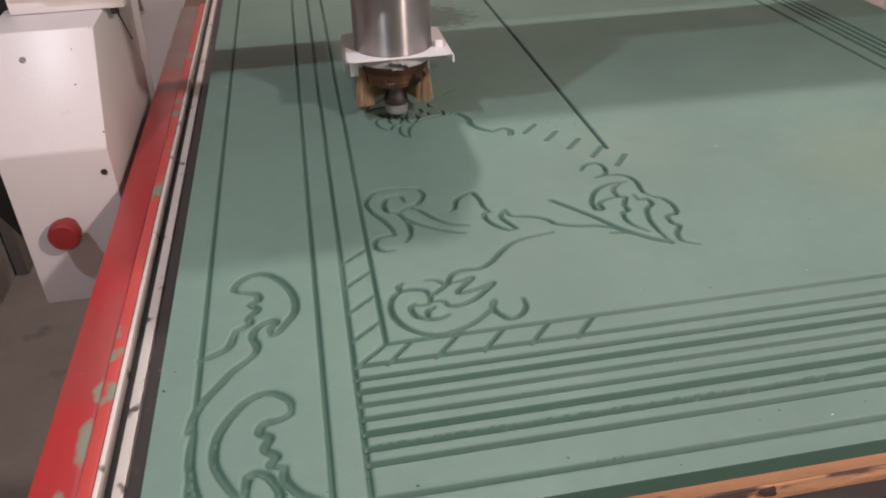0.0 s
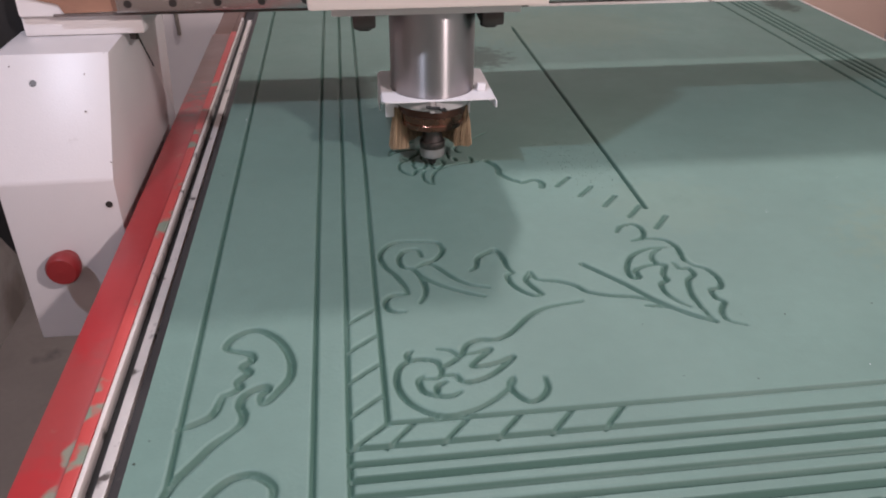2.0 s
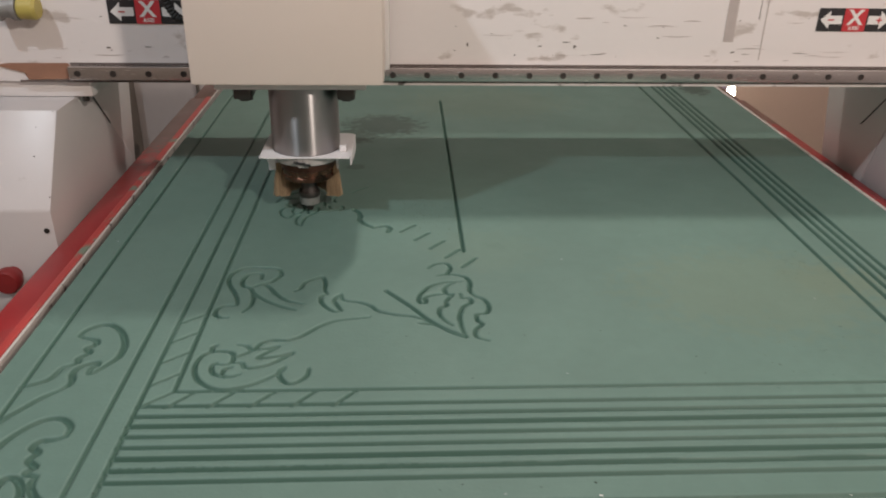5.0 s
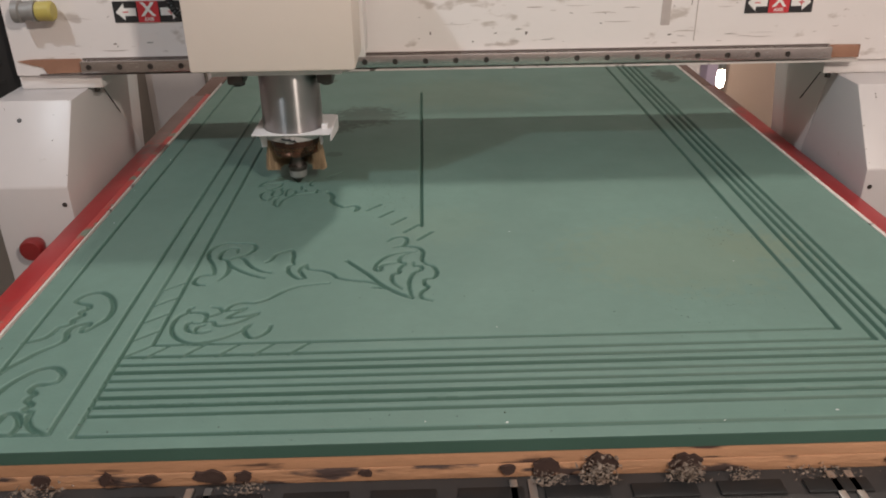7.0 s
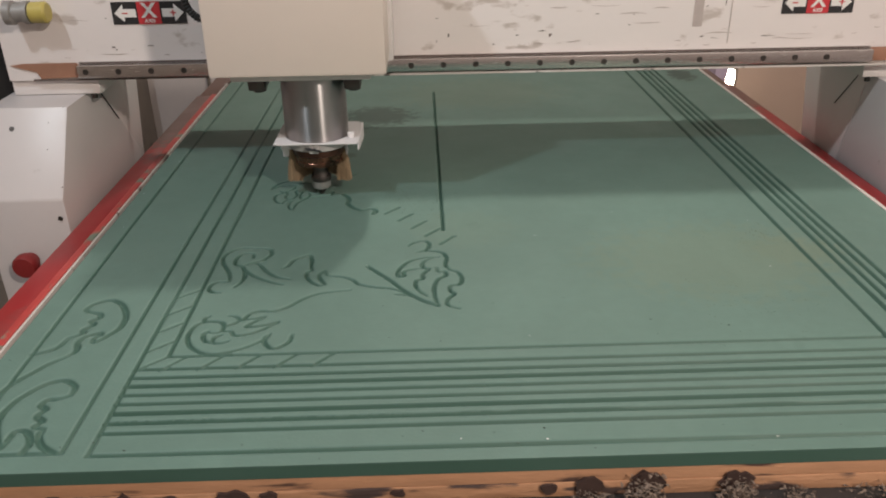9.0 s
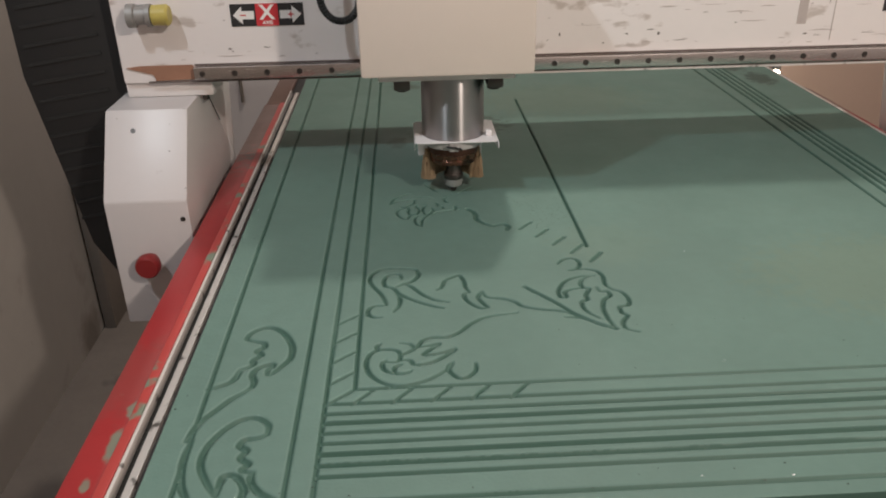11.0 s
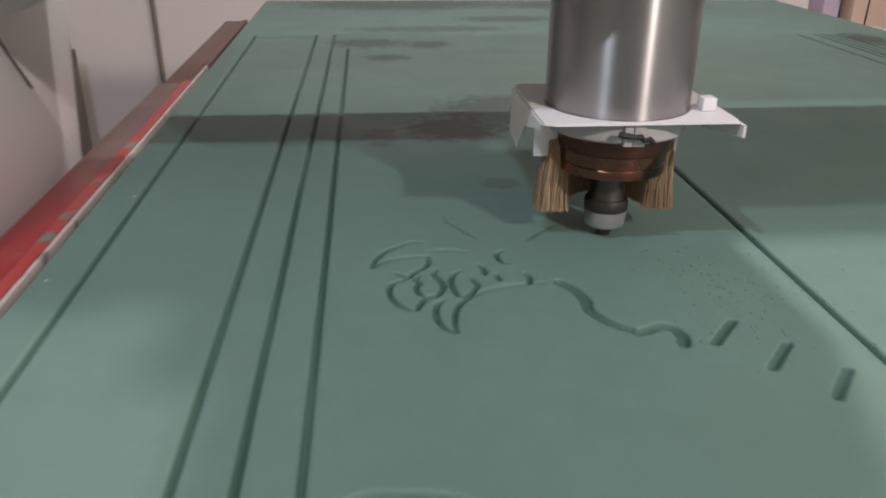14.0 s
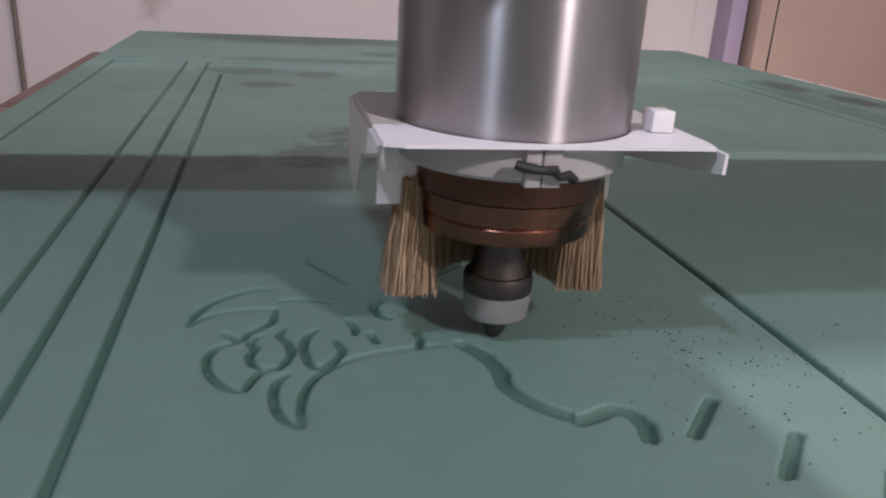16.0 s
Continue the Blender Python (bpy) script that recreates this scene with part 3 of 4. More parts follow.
groove((0.2606, 0.6867), (0.2570, 0.6814), (0.2593, 0.6753), (0.2569, 0.6690), (0.2583, 0.6606), (0.2613, 0.6564), wide=0.0060, deep=0.0030, fade=True)
groove((0.2729, 0.6956), (0.2702, 0.6883), (0.2737, 0.6800), (0.2752, 0.6695), (0.2721, 0.6601), (0.2691, 0.6548), wide=0.0060, deep=0.0030, fade=True)
groove((0.2732, 0.6494), (0.2689, 0.6443), (0.2671, 0.6340), (0.2680, 0.6226), (0.2714, 0.6141), (0.2769, 0.6083), wide=0.0060, deep=0.0030, fade=True)
groove((0.2785, 0.6086), (0.2775, 0.6169), (0.2787, 0.6293), (0.2821, 0.6411), (0.2896, 0.6516), (0.3015, 0.6598), (0.3138, 0.6646), (0.3308, 0.6685), (0.3439, 0.6701), wide=0.0060, deep=0.0030, fade=True)
groove((0.2881, 0.6919), (0.2828, 0.6849), (0.2810, 0.6734), (0.2824, 0.6604), (0.2851, 0.6540), wide=0.0060, deep=0.0030, fade=True)
groove((0.2851, 0.6540), (0.2898, 0.6556), (0.2949, 0.6621), (0.2983, 0.6696), (0.2967, 0.6766), (0.2960, 0.6814), wide=0.0060, deep=0.0030, fade=True)
groove((0.3037, 0.7012), (0.3059, 0.6930), (0.3056, 0.6854), wide=0.0060, deep=0.0030, fade=True)
groove((0.3130, 0.6848), (0.3148, 0.6764), wide=0.0060, deep=0.0030, fade=True)
groove((0.3237, 0.7231), (0.3184, 0.7173), (0.3198, 0.7055), (0.3250, 0.7012), wide=0.0060, deep=0.0030, fade=True)
groove((0.3338, 0.6857), (0.3357, 0.6780), (0.3336, 0.6687), wide=0.0060, deep=0.0030, fade=True)
groove((0.2697, 0.7265), (0.2834, 0.7274), (0.2971, 0.7229), wide=0.0060, deep=0.0030, fade=True)
groove((0.282, 0.789), (0.295, 0.769), (0.308, 0.746), wide=0.0050, deep=0.0018, fade=True)
groove((0.344, 0.739), (0.358, 0.755), (0.373, 0.768), wide=0.0050, deep=0.0018, fade=True)
groove((0.3544, 0.6702), (0.3621, 0.6580), (0.3656, 0.6437), (0.3645, 0.6318), (0.3681, 0.6219), (0.3756, 0.6111), (0.3834, 0.6045), wide=0.0084, deep=0.0034, flat=True)
groove((0.3873, 0.6002), (0.3947, 0.6027), (0.4038, 0.6067), (0.4103, 0.6025), (0.4125, 0.5946), (0.4100, 0.5852), wide=0.0084, deep=0.0034, flat=True)


def carved_board():
    ny, nx = DEPTH.shape
    rng = np.random.default_rng(4)
    X, Y = np.meshgrid(GX, GY)
    Zs = TOP - DEPTH + 0.00004 * rng.standard_normal(DEPTH.shape)
    verts = np.stack([X, Y, Zs], -1).reshape(-1, 3)
    idx = np.arange(ny * nx).reshape(ny, nx)
    quads = np.stack([idx[:-1, :-1], idx[:-1, 1:], idx[1:, 1:], idx[1:, :-1]], -1).reshape(-1, 4)
    rim = np.concatenate([idx[0, :], idx[1:, -1], idx[-1, -2::-1], idx[-2:0:-1, 0]])
    low = verts[rim].copy()
    low[:, 2] = TOP - 0.016
    n0, m = len(verts), len(rim)
    verts = np.concatenate([verts, low])
    a, b = np.arange(m), (np.arange(m) + 1) % m
    skirt = np.stack([rim[b], rim[a], n0 + a, n0 + b], -1)
    faces = np.concatenate([quads, skirt])
    mesh = bpy.data.meshes.new("carved_board")
    mesh.vertices.add(len(verts))
    mesh.vertices.foreach_set("co", verts.ravel())
    mesh.loops.add(len(faces) * 4)
    mesh.loops.foreach_set("vertex_index", faces.ravel().astype(np.int32))
    mesh.polygons.add(len(faces))
    mesh.polygons.foreach_set("loop_start", np.arange(len(faces), dtype=np.int32) * 4)
    mesh.update(calc_edges=True)
    mesh.validate()
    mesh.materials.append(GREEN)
    smooth_from(mesh, 60)
    return tagged(new("carved_board", mesh), "green fibreboard door panel with carved lines, scrolls and flowers", "board")


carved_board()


# ---- gantry ----
GANTRY_Y = 0.697
gantry = thing("gantry", "white painted router gantry with a steel linear rail and side columns", "gantry")
BF = 0.163          # beam's front face ahead of the tool's line
BX0, BX1 = -0.245, 1.462
part("beam", box(BX0, BX1, BF, BF + 0.24, 1.012, 1.36, 0.004), BEAMW, gantry, "scuffed white painted beam")
# unseen block, added to throw shade over the board's left side
part("cable_tray", box(BX0, 0.30, BF + 0.004, BF + 0.10, 1.3602, 1.52, 0.004), BEAMW, gantry, "unseen block added on the beam to shade the board")
rail = part("linear_rail", box(-0.115, 1.305, BF - 0.017, BF - 0.0005, 1.019, 1.041, 0.002), RAILM, gantry, "steel linear rail with bolt holes")
part("rail_groove", box(-0.115, 1.305, BF - 0.0012, BF - 0.0003, 1.0412, 1.0445, 0), SCUFF_AND_SHADE, gantry, "dark line by the rail, grime above and painted shade below")
# the lower line paints the beam's shade beneath the rail
part("rail_groove", box(-0.20, 0.30, BF - 0.0035, BF - 0.0003, 1.0125, 1.0155, 0), SCUFF_AND_SHADE, gantry, "dark line by the rail, grime above and painted shade below")
part("rail_lip", box(0.3005, 1.36, BF - 0.0150, BF - 0.0003, 1.0125, 1.0160, 0), STRIP, gantry, "pale lower lip of the rail seat")
part("rust_patch", prism([(-0.236, 1.0405), (-0.212, 1.0435), (-0.120, 1.0437), (-0.1155, 1.040), (-0.1155, 1.018), (-0.186, 1.0165), (-0.191, 1.028), (-0.214, 1.034)], BF - 0.003, BF - 0.0004, "y"), RUST, gantry, "rusty bare end of the rail seat")
part("rust_patch", box(1.3055, 1.365, BF - 0.004, BF - 0.0004, 1.018, 1.043, 0.002), RUST, gantry, "rusty bare end of the rail seat")
bolt = None
for k in range(24):
    x = 0.474 + 0.0574 * (k - 10)
    bm = turned([(0.0052, 0.0), (0.0052, 0.0006), (0.0040, 0.0006), (0.0038, 0.0002), (0.0, 0.0002)], 16)
    bmesh.ops.transform(bm, matrix=pose(x, BF - 0.0170, 1.030, 90), verts=bm.verts)
    part("rail_bolt", bm, DARKM, rail)


def sign_plate(x0, z0):
    w, h = 0.127, 0.038
    y = BF - 0.0012
    sign = part("axis_sign", box(x0, x0 + w, y, BF - 0.0002, z0, z0 + h, 0), SIGNBLACK, gantry, "black and red axis sign with white arrows")
    part("red_field", box(x0 + 0.044, x0 + 0.083, y - 0.0006, y - 0.0001, z0, z0 + h, 0), SIGNRED, sign)
    zc = z0 + h / 2
    for s, xa in ((-1, x0 + 0.004), (1, x0 + w - 0.004)):
        pts = [(xa, zc), (xa - s * 0.016, zc + 0.015), (xa - s * 0.016, zc + 0.007), (xa - s * 0.037, zc + 0.007), (xa - s * 0.037, zc - 0.007), (xa - s * 0.016, zc - 0.007), (xa - s * 0.016, zc - 0.015)]
        part("arrow", prism(pts, y - 0.0006, y - 0.0001, "y"), SIGNWHITE, sign)
        xm = xa - s * 0.018
        part("mark", box(xm - 0.005, xm + 0.005, y - 0.0010, y - 0.0007, zc - 0.001, zc + 0.001, 0), SIGNRED, sign)
        if s > 0:
            part("mark", box(xm - 0.001, xm + 0.001, y - 0.0016, y - 0.0011, zc - 0.005, zc + 0.005, 0), SIGNRED, sign)
    for word, size, dz in (("X", 0.034, 0.012), ("AXIS", 0.0085, 0.003)):
        cu = bpy.data.curves.new("letter", "FONT")
        cu.body, cu.size, cu.align_x, cu.extrude = word, size, "CENTER", 0.0002
        cu.offset = size * 0.028
        cu.materials.append(SIGNWHITE)
        ob = new("letter", cu)
        ob.parent = sign
        ob.matrix_basis = pose(x0 + w / 2, y - 0.0010, z0 + dz, 90)


sign_plate(-0.040, 1.108)
sign_plate(1.131, 1.104)

# connector with a yellow cap, hose, scuffs
conn = turned([(0.020, 0), (0.020, 0.012), (0.015, 0.014), (0.015, 0.03), (0.019, 0.032), (0.019, 0.040)], 24)
bmesh.ops.transform(conn, matrix=pose(-0.208, BF - 0.024, 1.135, 0, 90, 0), verts=conn.verts)
part("connector", conn, GREY, gantry, "grey cable connector")
cap = turned([(0.014, 0), (0.017, 0.002), (0.018, 0.026), (0.015, 0.030)], 24)
bmesh.ops.transform(cap, matrix=pose(-0.168, BF - 0.024, 1.135, 0, 90, 0), verts=cap.verts)
part("cap", cap, YELLOW, gantry, "yellow plastic cap")
part("connector_seat", box(-0.205, -0.175, BF - 0.012, BF - 0.0004, 1.120, 1.150, 0.002), GREY, gantry)
rng = random.Random(7)
for sx, sz, w, h in ((-0.052, 1.068, 0.010, 0.004), (-0.046, 1.064, 0.005, 0.003), (0.010, 1.070, 0.016, 0.002), (0.66, 1.075, 0.012, 0.003), (0.70, 1.082, 0.020, 0.002), (0.72, 1.072, 0.006, 0.008),
                     (0.99, 1.066, 0.010, 0.004), (1.01, 1.064, 0.020, 0.0016), (0.86, 1.090, 0.006, 0.003), (0.58, 1.095, 0.005, 0.002), (1.03, 1.12, 0.0016, 0.05), (0.62, 1.06, 0.004, 0.003),
                     (0.75, 1.062, 0.03, 0.0012), (1.10, 1.066, 0.03, 0.0015), (0.80, 1.11, 0.012, 0.0014), (0.54, 1.075, 0.003, 0.009)):
    n = 9
    pts = [(sx + w * 0.5 * (1 + math.cos(a)) * rng.uniform(0.5, 1), sz + h * 0.5 * (1 + math.sin(a)) * rng.uniform(0.4, 1)) for a in (2 * math.pi * i / n for i in range(n))]
    part("scuff", prism(pts, BF - 0.0006, BF - 0.0002, "y"), SCUFF_AND_SHADE, gantry, smooth=False)


for k in range(46):
    # short worn smears and specks on the beam's face
    sx, sz = rng.uniform(0.48, 1.42) if k > 9 else rng.uniform(-0.15, 0.15), 1.052 + 0.11 * rng.random() ** 1.5
    if 1.12 < sx < 1.27 and sz > 1.09 or -0.05 < sx < 0.1 and sz > 1.09:
        continue
    long, bend, thick = rng.choice((0.004, 0.012, 0.03, 0.05)), rng.uniform(-0.002, 0.002), rng.uniform(0.0003, 0.0010)
    n = 8
    up = [(sx + long * i / n, sz + bend * math.sin(math.pi * i / n) + thick * math.sin(math.pi * (i + 0.5) / (n + 1))) for i in range(n + 1)]
    down = [(sx + long * i / n, sz + bend * math.sin(math.pi * i / n) - thick * rng.uniform(0.3, 1) * math.sin(math.pi * (i + 0.5) / (n + 1))) for i in range(n, -1, -1)]
    part("scuff", prism(up + down, BF - 0.0005, BF - 0.0002, "y"), SCUFF_AND_SHADE if long < 0.006 else SMEAR, gantry, smooth=False)
part("seam", box(1.041, 1.0425, BF - 0.0008, BF - 0.0002, 1.055, 1.36, 0), SMEAR, gantry, "vertical seam mark")
part("smear", box(0.975, 0.992, BF - 0.0006, BF - 0.0002, 1.085, 1.36, 0), SMEAR, gantry, "faint vertical drip mark")


def column(sign, inner, stop):
    """White drive cover under a beam's end, with its foot plate; sign -1 on the low x side."""
    s = lambda a, b: sorted((inner + sign * a, inner + sign * b))
    x0, x1 = s(0.0, 0.142)
    lo = 0.612
    cover = part("drive_cover", prism([(-0.002, lo), (-0.002, 0.849), (0.092, 0.984), (0.235, 0.984), (0.40, 0.80), (0.40, 0.745), (0.14, 0.72), (0.12, lo)], x0, x1, "x", 0.004), COVERW, gantry, "folded white sheet metal drive cover")
    x0, x1 = s(-0.030, 0.125)
    part("bracket", box(x0, x1, 0.172, 0.33, 0.9845, 1.0115, 0.003), WHITE, gantry, "white beam bracket")
    bx = inner - sign * 0.012
    part("bracket_bolt", turned([(0.006, 0.974), (0.006, 0.984)], 6, (bx, 0.186)), DARKM, gantry)
    x0, x1 = s(0.002, 0.13)
    part("side_plate", prism([(0.28, 0.72), (0.20, 0.984), (0.46, 0.984), (0.40, 0.72)], x0 - sign * 0.004, x1, "x", 0.002), WHITE, gantry, "white gantry foot plate")
    for y in (0.06, 0.30):
        part("slide_block", box(*s(-0.010, -0.0005), y, y + 0.05, 0.715, 0.750, 0.002), DARKM, gantry, "dark greasy slide block")
    for hx, hy, hz in ((0.093, 0.0715, 0.953),):
        bm = turned([(0.0045, 0), (0.0045, 0.0006), (0.0, 0.0006)], 12)
        bmesh.ops.transform(bm, matrix=pose(inner + sign * hx, hy - 0.001, hz, 54), verts=bm.verts)
        part("screw_hole", bm, DARKM, cover)
    bm = turned([(0.0045, 0), (0.0045, 0.0006), (0.0, 0.0006)], 12)
    bmesh.ops.transform(bm, matrix=pose(inner + sign * 0.012, -0.0025, 0.815, 90), verts=bm.verts)
    part("screw_hole", bm, DARKM, cover)
    bm = tube([(inner - sign * 0.001, 0.225, 0.975), (inner - sign * 0.002, 0.235, 0.973), (inner - sign * 0.003, 0.30, 0.90)], 0.0012, 6)
    part("wire", bm, BLACK, gantry, "thin black wire")
    chip = random.Random(31 + sign)
    for k in range(6):
        # chipped paint along the fold and on the sloping face
        u = chip.uniform(0.0, 1.0)
        yy, zz = (0.092 * u - 0.0022, 0.849 + 0.135 * u)
        cx = inner + sign * (chip.choice((0.0015, 0.005, 0.03, 0.07, 0.12)))
        r = chip.uniform(0.0005, 0.0014)
        bm = turned([(r, 0), (r * 0.8, 0.0004), (0.0, 0.0004)], 7)
        bmesh.ops.transform(bm, matrix=pose(cx, yy - 0.0006, zz + 0.0006, 55, 0, 0) @ Matrix.Diagonal((chip.uniform(0.6, 2), 1, 1, 1)), verts=bm.verts)
        part("paint_chip", bm, SCUFF_AND_SHADE, cover)
    if stop:
        bm = turned([(0.014, 0), (0.014, 0.012), (0.020, 0.013), (0.0215, 0.018), (0.021, 0.030), (0.018, 0.034), (0.0, 0.035)], 32)
        bmesh.ops.transform(bm, matrix=pose(inner + sign * 0.079, -0.0025, 0.738, 90), verts=bm.verts)
        part("stop_button", bm, STOPRED, cover, "red mushroom stop button")


column(-1, -0.121, True)
column(1, 1.338, False)
# black louvred end cover of the beam
louvre = part("end_cover", prism([(-0.252, 1.36), (-0.252, 0.985), (-0.268, 0.60), (-0.335, 0.585), (-0.385, 0.68), (-0.44, 1.02), (-0.44, 1.36)], 0.205, 0.36, "y", 0.004), BLACK, gantry, "black louvred plastic end cover")
for k in range(16):
    z = 0.74 + k * 0.034
    xl = -0.395 - 0.03 * min(1, k / 8)
    part("louvre_slot", prism([(xl, z - 0.008), (xl, z - 0.002), (-0.290, z + 0.018), (-0.290, z + 0.012)], 0.2030, 0.2046, "y"), RUBBER, louvre)

# ---- router head ----
head = thing("router_head", "steel spindle with brush skirt under a cream carriage cover", "router spindle")
part("carriage_cover", box(-0.143, 0.122, -0.082, 0.06, 1.070, 1.33, 0.005), CREAM, head, "plain cream sheet metal carriage cover")
part("carriage_plate", box(-0.140, 0.128, 0.061, 0.142, 1.058, 1.44, 0.003), WHITE, head, "white carriage plate on the rail")
part("lower_plate", box(-0.118, 0.096, -0.055, 0.06, 1.057, 1.0695, 0.002), WHITE, head)
for x in (-0.082, 0.066):
    part("clamp_bolt", box(x - 0.013, x + 0.013, -0.045, 0.0, 1.040, 1.0565, 0.003), DARKM, head, "dark clamp bolt")
    part("clamp_nut", turned([(0.010, 1.034), (0.0115, 1.036), (0.0115, 1.0395), (0.0, 1.0395)], 6, (x, -0.022)), DARKM, head)
R = 0.0515
part("spindle_body", turned([(R - 0.001, 0.954), (R, 0.956), (R, 1.068), (R - 0.001, 1.069)], 96), STEEL, head, "brushed steel spindle housing")
clamp = part("clamp_ring", turned([(0.0492, 0.9395), (0.0506, 0.941), (0.0506, 0.9535), (0.0497, 0.954)], 72), RING, head, "clamp ring greyed for the plate's shade")
part("clamp_lug", box(-0.0085, -0.0022, -0.0522, -0.048, 0.9385, 0.9535, 0.0006), RING, clamp)
part("clamp_lug", box(-0.0015, 0.006, -0.0522, -0.048, 0.9385, 0.9535, 0.0006), RING, clamp)
part("clamp_screw", tube([(-0.0135, -0.0545, 0.9485), (-0.010, -0.0555, 0.9475), (-0.003, -0.056, 0.9465), (0.002, -0.056, 0.9465), (0.004, -0.056, 0.944), (0.008, -0.0555, 0.9445), (0.011, -0.0550, 0.9420)], 0.0018, 8, 0.25), RUBBER, clamp, "greasy black clamp screw")
part("nose", turned([(0.012, 0.9090), (0.0370, 0.9082), (0.0392, 0.9090), (0.0398, 0.9105), (0.0398, 0.9155), (0.0392, 0.9162), (0.0402, 0.9172), (0.0412, 0.9262)], 64), COPPER, head, "greasy brown spindle nose")
part("nose_flange", turned([(0.041, 0.9263), (0.0425, 0.9272), (0.0428, 0.9393), (0.042, 0.9396)], 64), NOSE_SHADE, head, "greasy brown nose flange with painted shade")
part("shaft", turned([(0.0140, 0.884), (0.0125, 0.889), (0.0116, 0.896), (0.0116, 0.9122)], 40), DARKM, head, "dark tool shaft")
nut = part("collet_nut", turned([(0.012, 0.8605), (0.0150, 0.8625), (0.0160, 0.868), (0.0160, 0.8745)], 40), NUT, head, "dusty grey collet nut")
part("nut_ring", turned([(0.0162, 0.8747), (0.0166, 0.8755), (0.0166, 0.8815), (0.0158, 0.8838)], 40), DARKM, nut, "dark nut ring")
part("cutter", turned([(0.0015, 0.8478), (0.0045, 0.852), (0.0060, 0.8555), (0.0060, 0.8604)], 24), DARKM, head, "dark carving bit")


def shroud():
    """Bent sheet plate with a round hole and hanging flanges."""
    bm = bmesh.new()
    seg = 64
    xl, xr, yf, yb = -0.064, 0.070, -0.056, 0.062
    inner, outer = [], []
    for i in range(seg):
        a = 2 * math.pi * i / seg
        c, s = math.cos(a), math.sin(a)
        inner.append((0.0522 * c, 0.0522 * s))
        k = min((xr if c > 0 else xl) / c if abs(c) > 1e-6 else 9, (yb if s > 0 else yf) / s if abs(s) > 1e-6 else 9)
        outer.append((k * c, k * s))
    for z in (0.9545, 0.9560):
        vi = [bm.verts.new((*p, z)) for p in inner]
        vo = [bm.verts.new((*p, z)) for p in outer]
        for i in range(seg):
            j = (i + 1) % seg
            bm.faces.new((vi[i], vi[j], vo[j], vo[i]))
    bm.verts.ensure_lookup_table()
    for i in range(seg):
        j = (i + 1) % seg
        bm.faces.new((bm.verts[seg + i], bm.verts[seg + j], bm.verts[3 * seg + j], bm.verts[3 * seg + i]))
    bmesh.ops.recalc_face_normals(bm, faces=bm.faces)
    return bm


plate = part("brush_plate", shroud(), SHEET, head, "bent white sheet metal brush plate", smooth=False)
part("flange", prism([(-0.050, 0.9543), (0.062, 0.9543), (0.062, 0.918), (0.030, 0.914), (0.005, 0.938), (-0.048, 0.951)], -0.0655, -0.0640, "x"), SHEET, plate)
part("flange", prism([(-0.060, 0.9543), (0.062, 0.9543), (0.062, 0.932), (0.045, 0.930), (-0.03, 0.941), (-0.060, 0.946)], 0.0700, 0.0715, "x"), SHEET, plate)
part("tab", box(-0.0595, -0.042, -0.005, -0.0035, 0.918, 0.9543, 0.0004), SHEET, plate)
part("tab", box(0.044, 0.0475, -0.006, 0.012, 0.920, 0.9543, 0.0004), SHEET, plate)
part("block", box(0.0525, 0.0625, -0.030, -0.019, 0.9562, 0.9655, 0.001), SHEET, plate, "small white block")


def tuft(name, a0, a1, radius, count, seed):
    """A dense flat-cut bundle of straight bristles, a few of them astray."""
    rnd = random.Random(seed)
    bm = bmesh.new()
    for k in range(count):
        a = radians(rnd.uniform(a0, a1))
        r = radius + rnd.uniform(-0.0065, 0.0065)
        top = Vector((r * math.cos(a), r * math.sin(a), 0.927 + rnd.uniform(0, 0.004)))
        astray = 3.2 if k % 40 == 0 else 1.0
        clump = 0.0014 * math.sin(a * 31 + seed)
        out = 0.0035 * (r - radius) / 0.0065 + 0.0012
        end = Vector((top.x + out * math.cos(a) + rnd.gauss(0, 0.0010) * astray + clump, top.y + out * math.sin(a) + rnd.gauss(0, 0.0014) * astray, 0.8745 + abs(rnd.gauss(0, 0.0013)) + 0.0006 * math.sin(a * 23)))
        bow = Vector((rnd.gauss(0, 0.0006), rnd.gauss(0, 0.0006), 0)) * astray
        side = Vector((rnd.gauss(0, 1), rnd.gauss(0, 1), 0)).normalized() * rnd.uniform(0.00026, 0.00042)
        turn = Vector((-side.y, side.x, 0))
        rings = [[bm.verts.new(c + v * w) for v in (side, -0.5 * side + 0.87 * turn, -0.5 * side - 0.87 * turn)] for c, w in ((end, 0.7), ((end + top) / 2 + bow, 0.9), (top, 1.0))]
        for lo, hi in zip(rings, rings[1:]):
            for q in range(3):
                bm.faces.new((lo[q], lo[(q + 1) % 3], hi[(q + 1) % 3], hi[q]))
    part(name, bm, BRISTLE, head, "tan bristle brush tuft")


tuft("brush", 112, 190, 0.0420, 4200, 1)
tuft("brush", -10, 62, 0.0385, 3800, 2)
tuft("brush", 62, 112, 0.0420, 2200, 3)

# ---- behind the machine ----
# made-up board, added to darken the dirty lower part of the wall
solid("leaning_board", prism([(1.75, 0.0), (2.92, 0.0), (2.92, 0.60), (2.30, 0.66), (1.75, 0.52)], -0.755, -0.72, "x", 0.003), BROWNB, "grey brown board added to darken the dirty lower wall", "board")
solid("tan_panel", box(1.885, 2.49, 2.86, 2.94, 0.0, 1.9, 0.004), TAN, "tan board leaning against the back wall", "panel")
solid("door_post", box(1.80, 1.86, 2.90, 2.998, 0.0, 2.1, 0.004), LILAC, "lilac painted door post on the back wall", "door post", kind="structure")
# made-up hanging lamp in place of a bright glare on the wall
lampo = thing("glare_lamp", "hanging lamp added for a bright glare at the back wall", "lamp", (1.725, 2.53, 0.545))
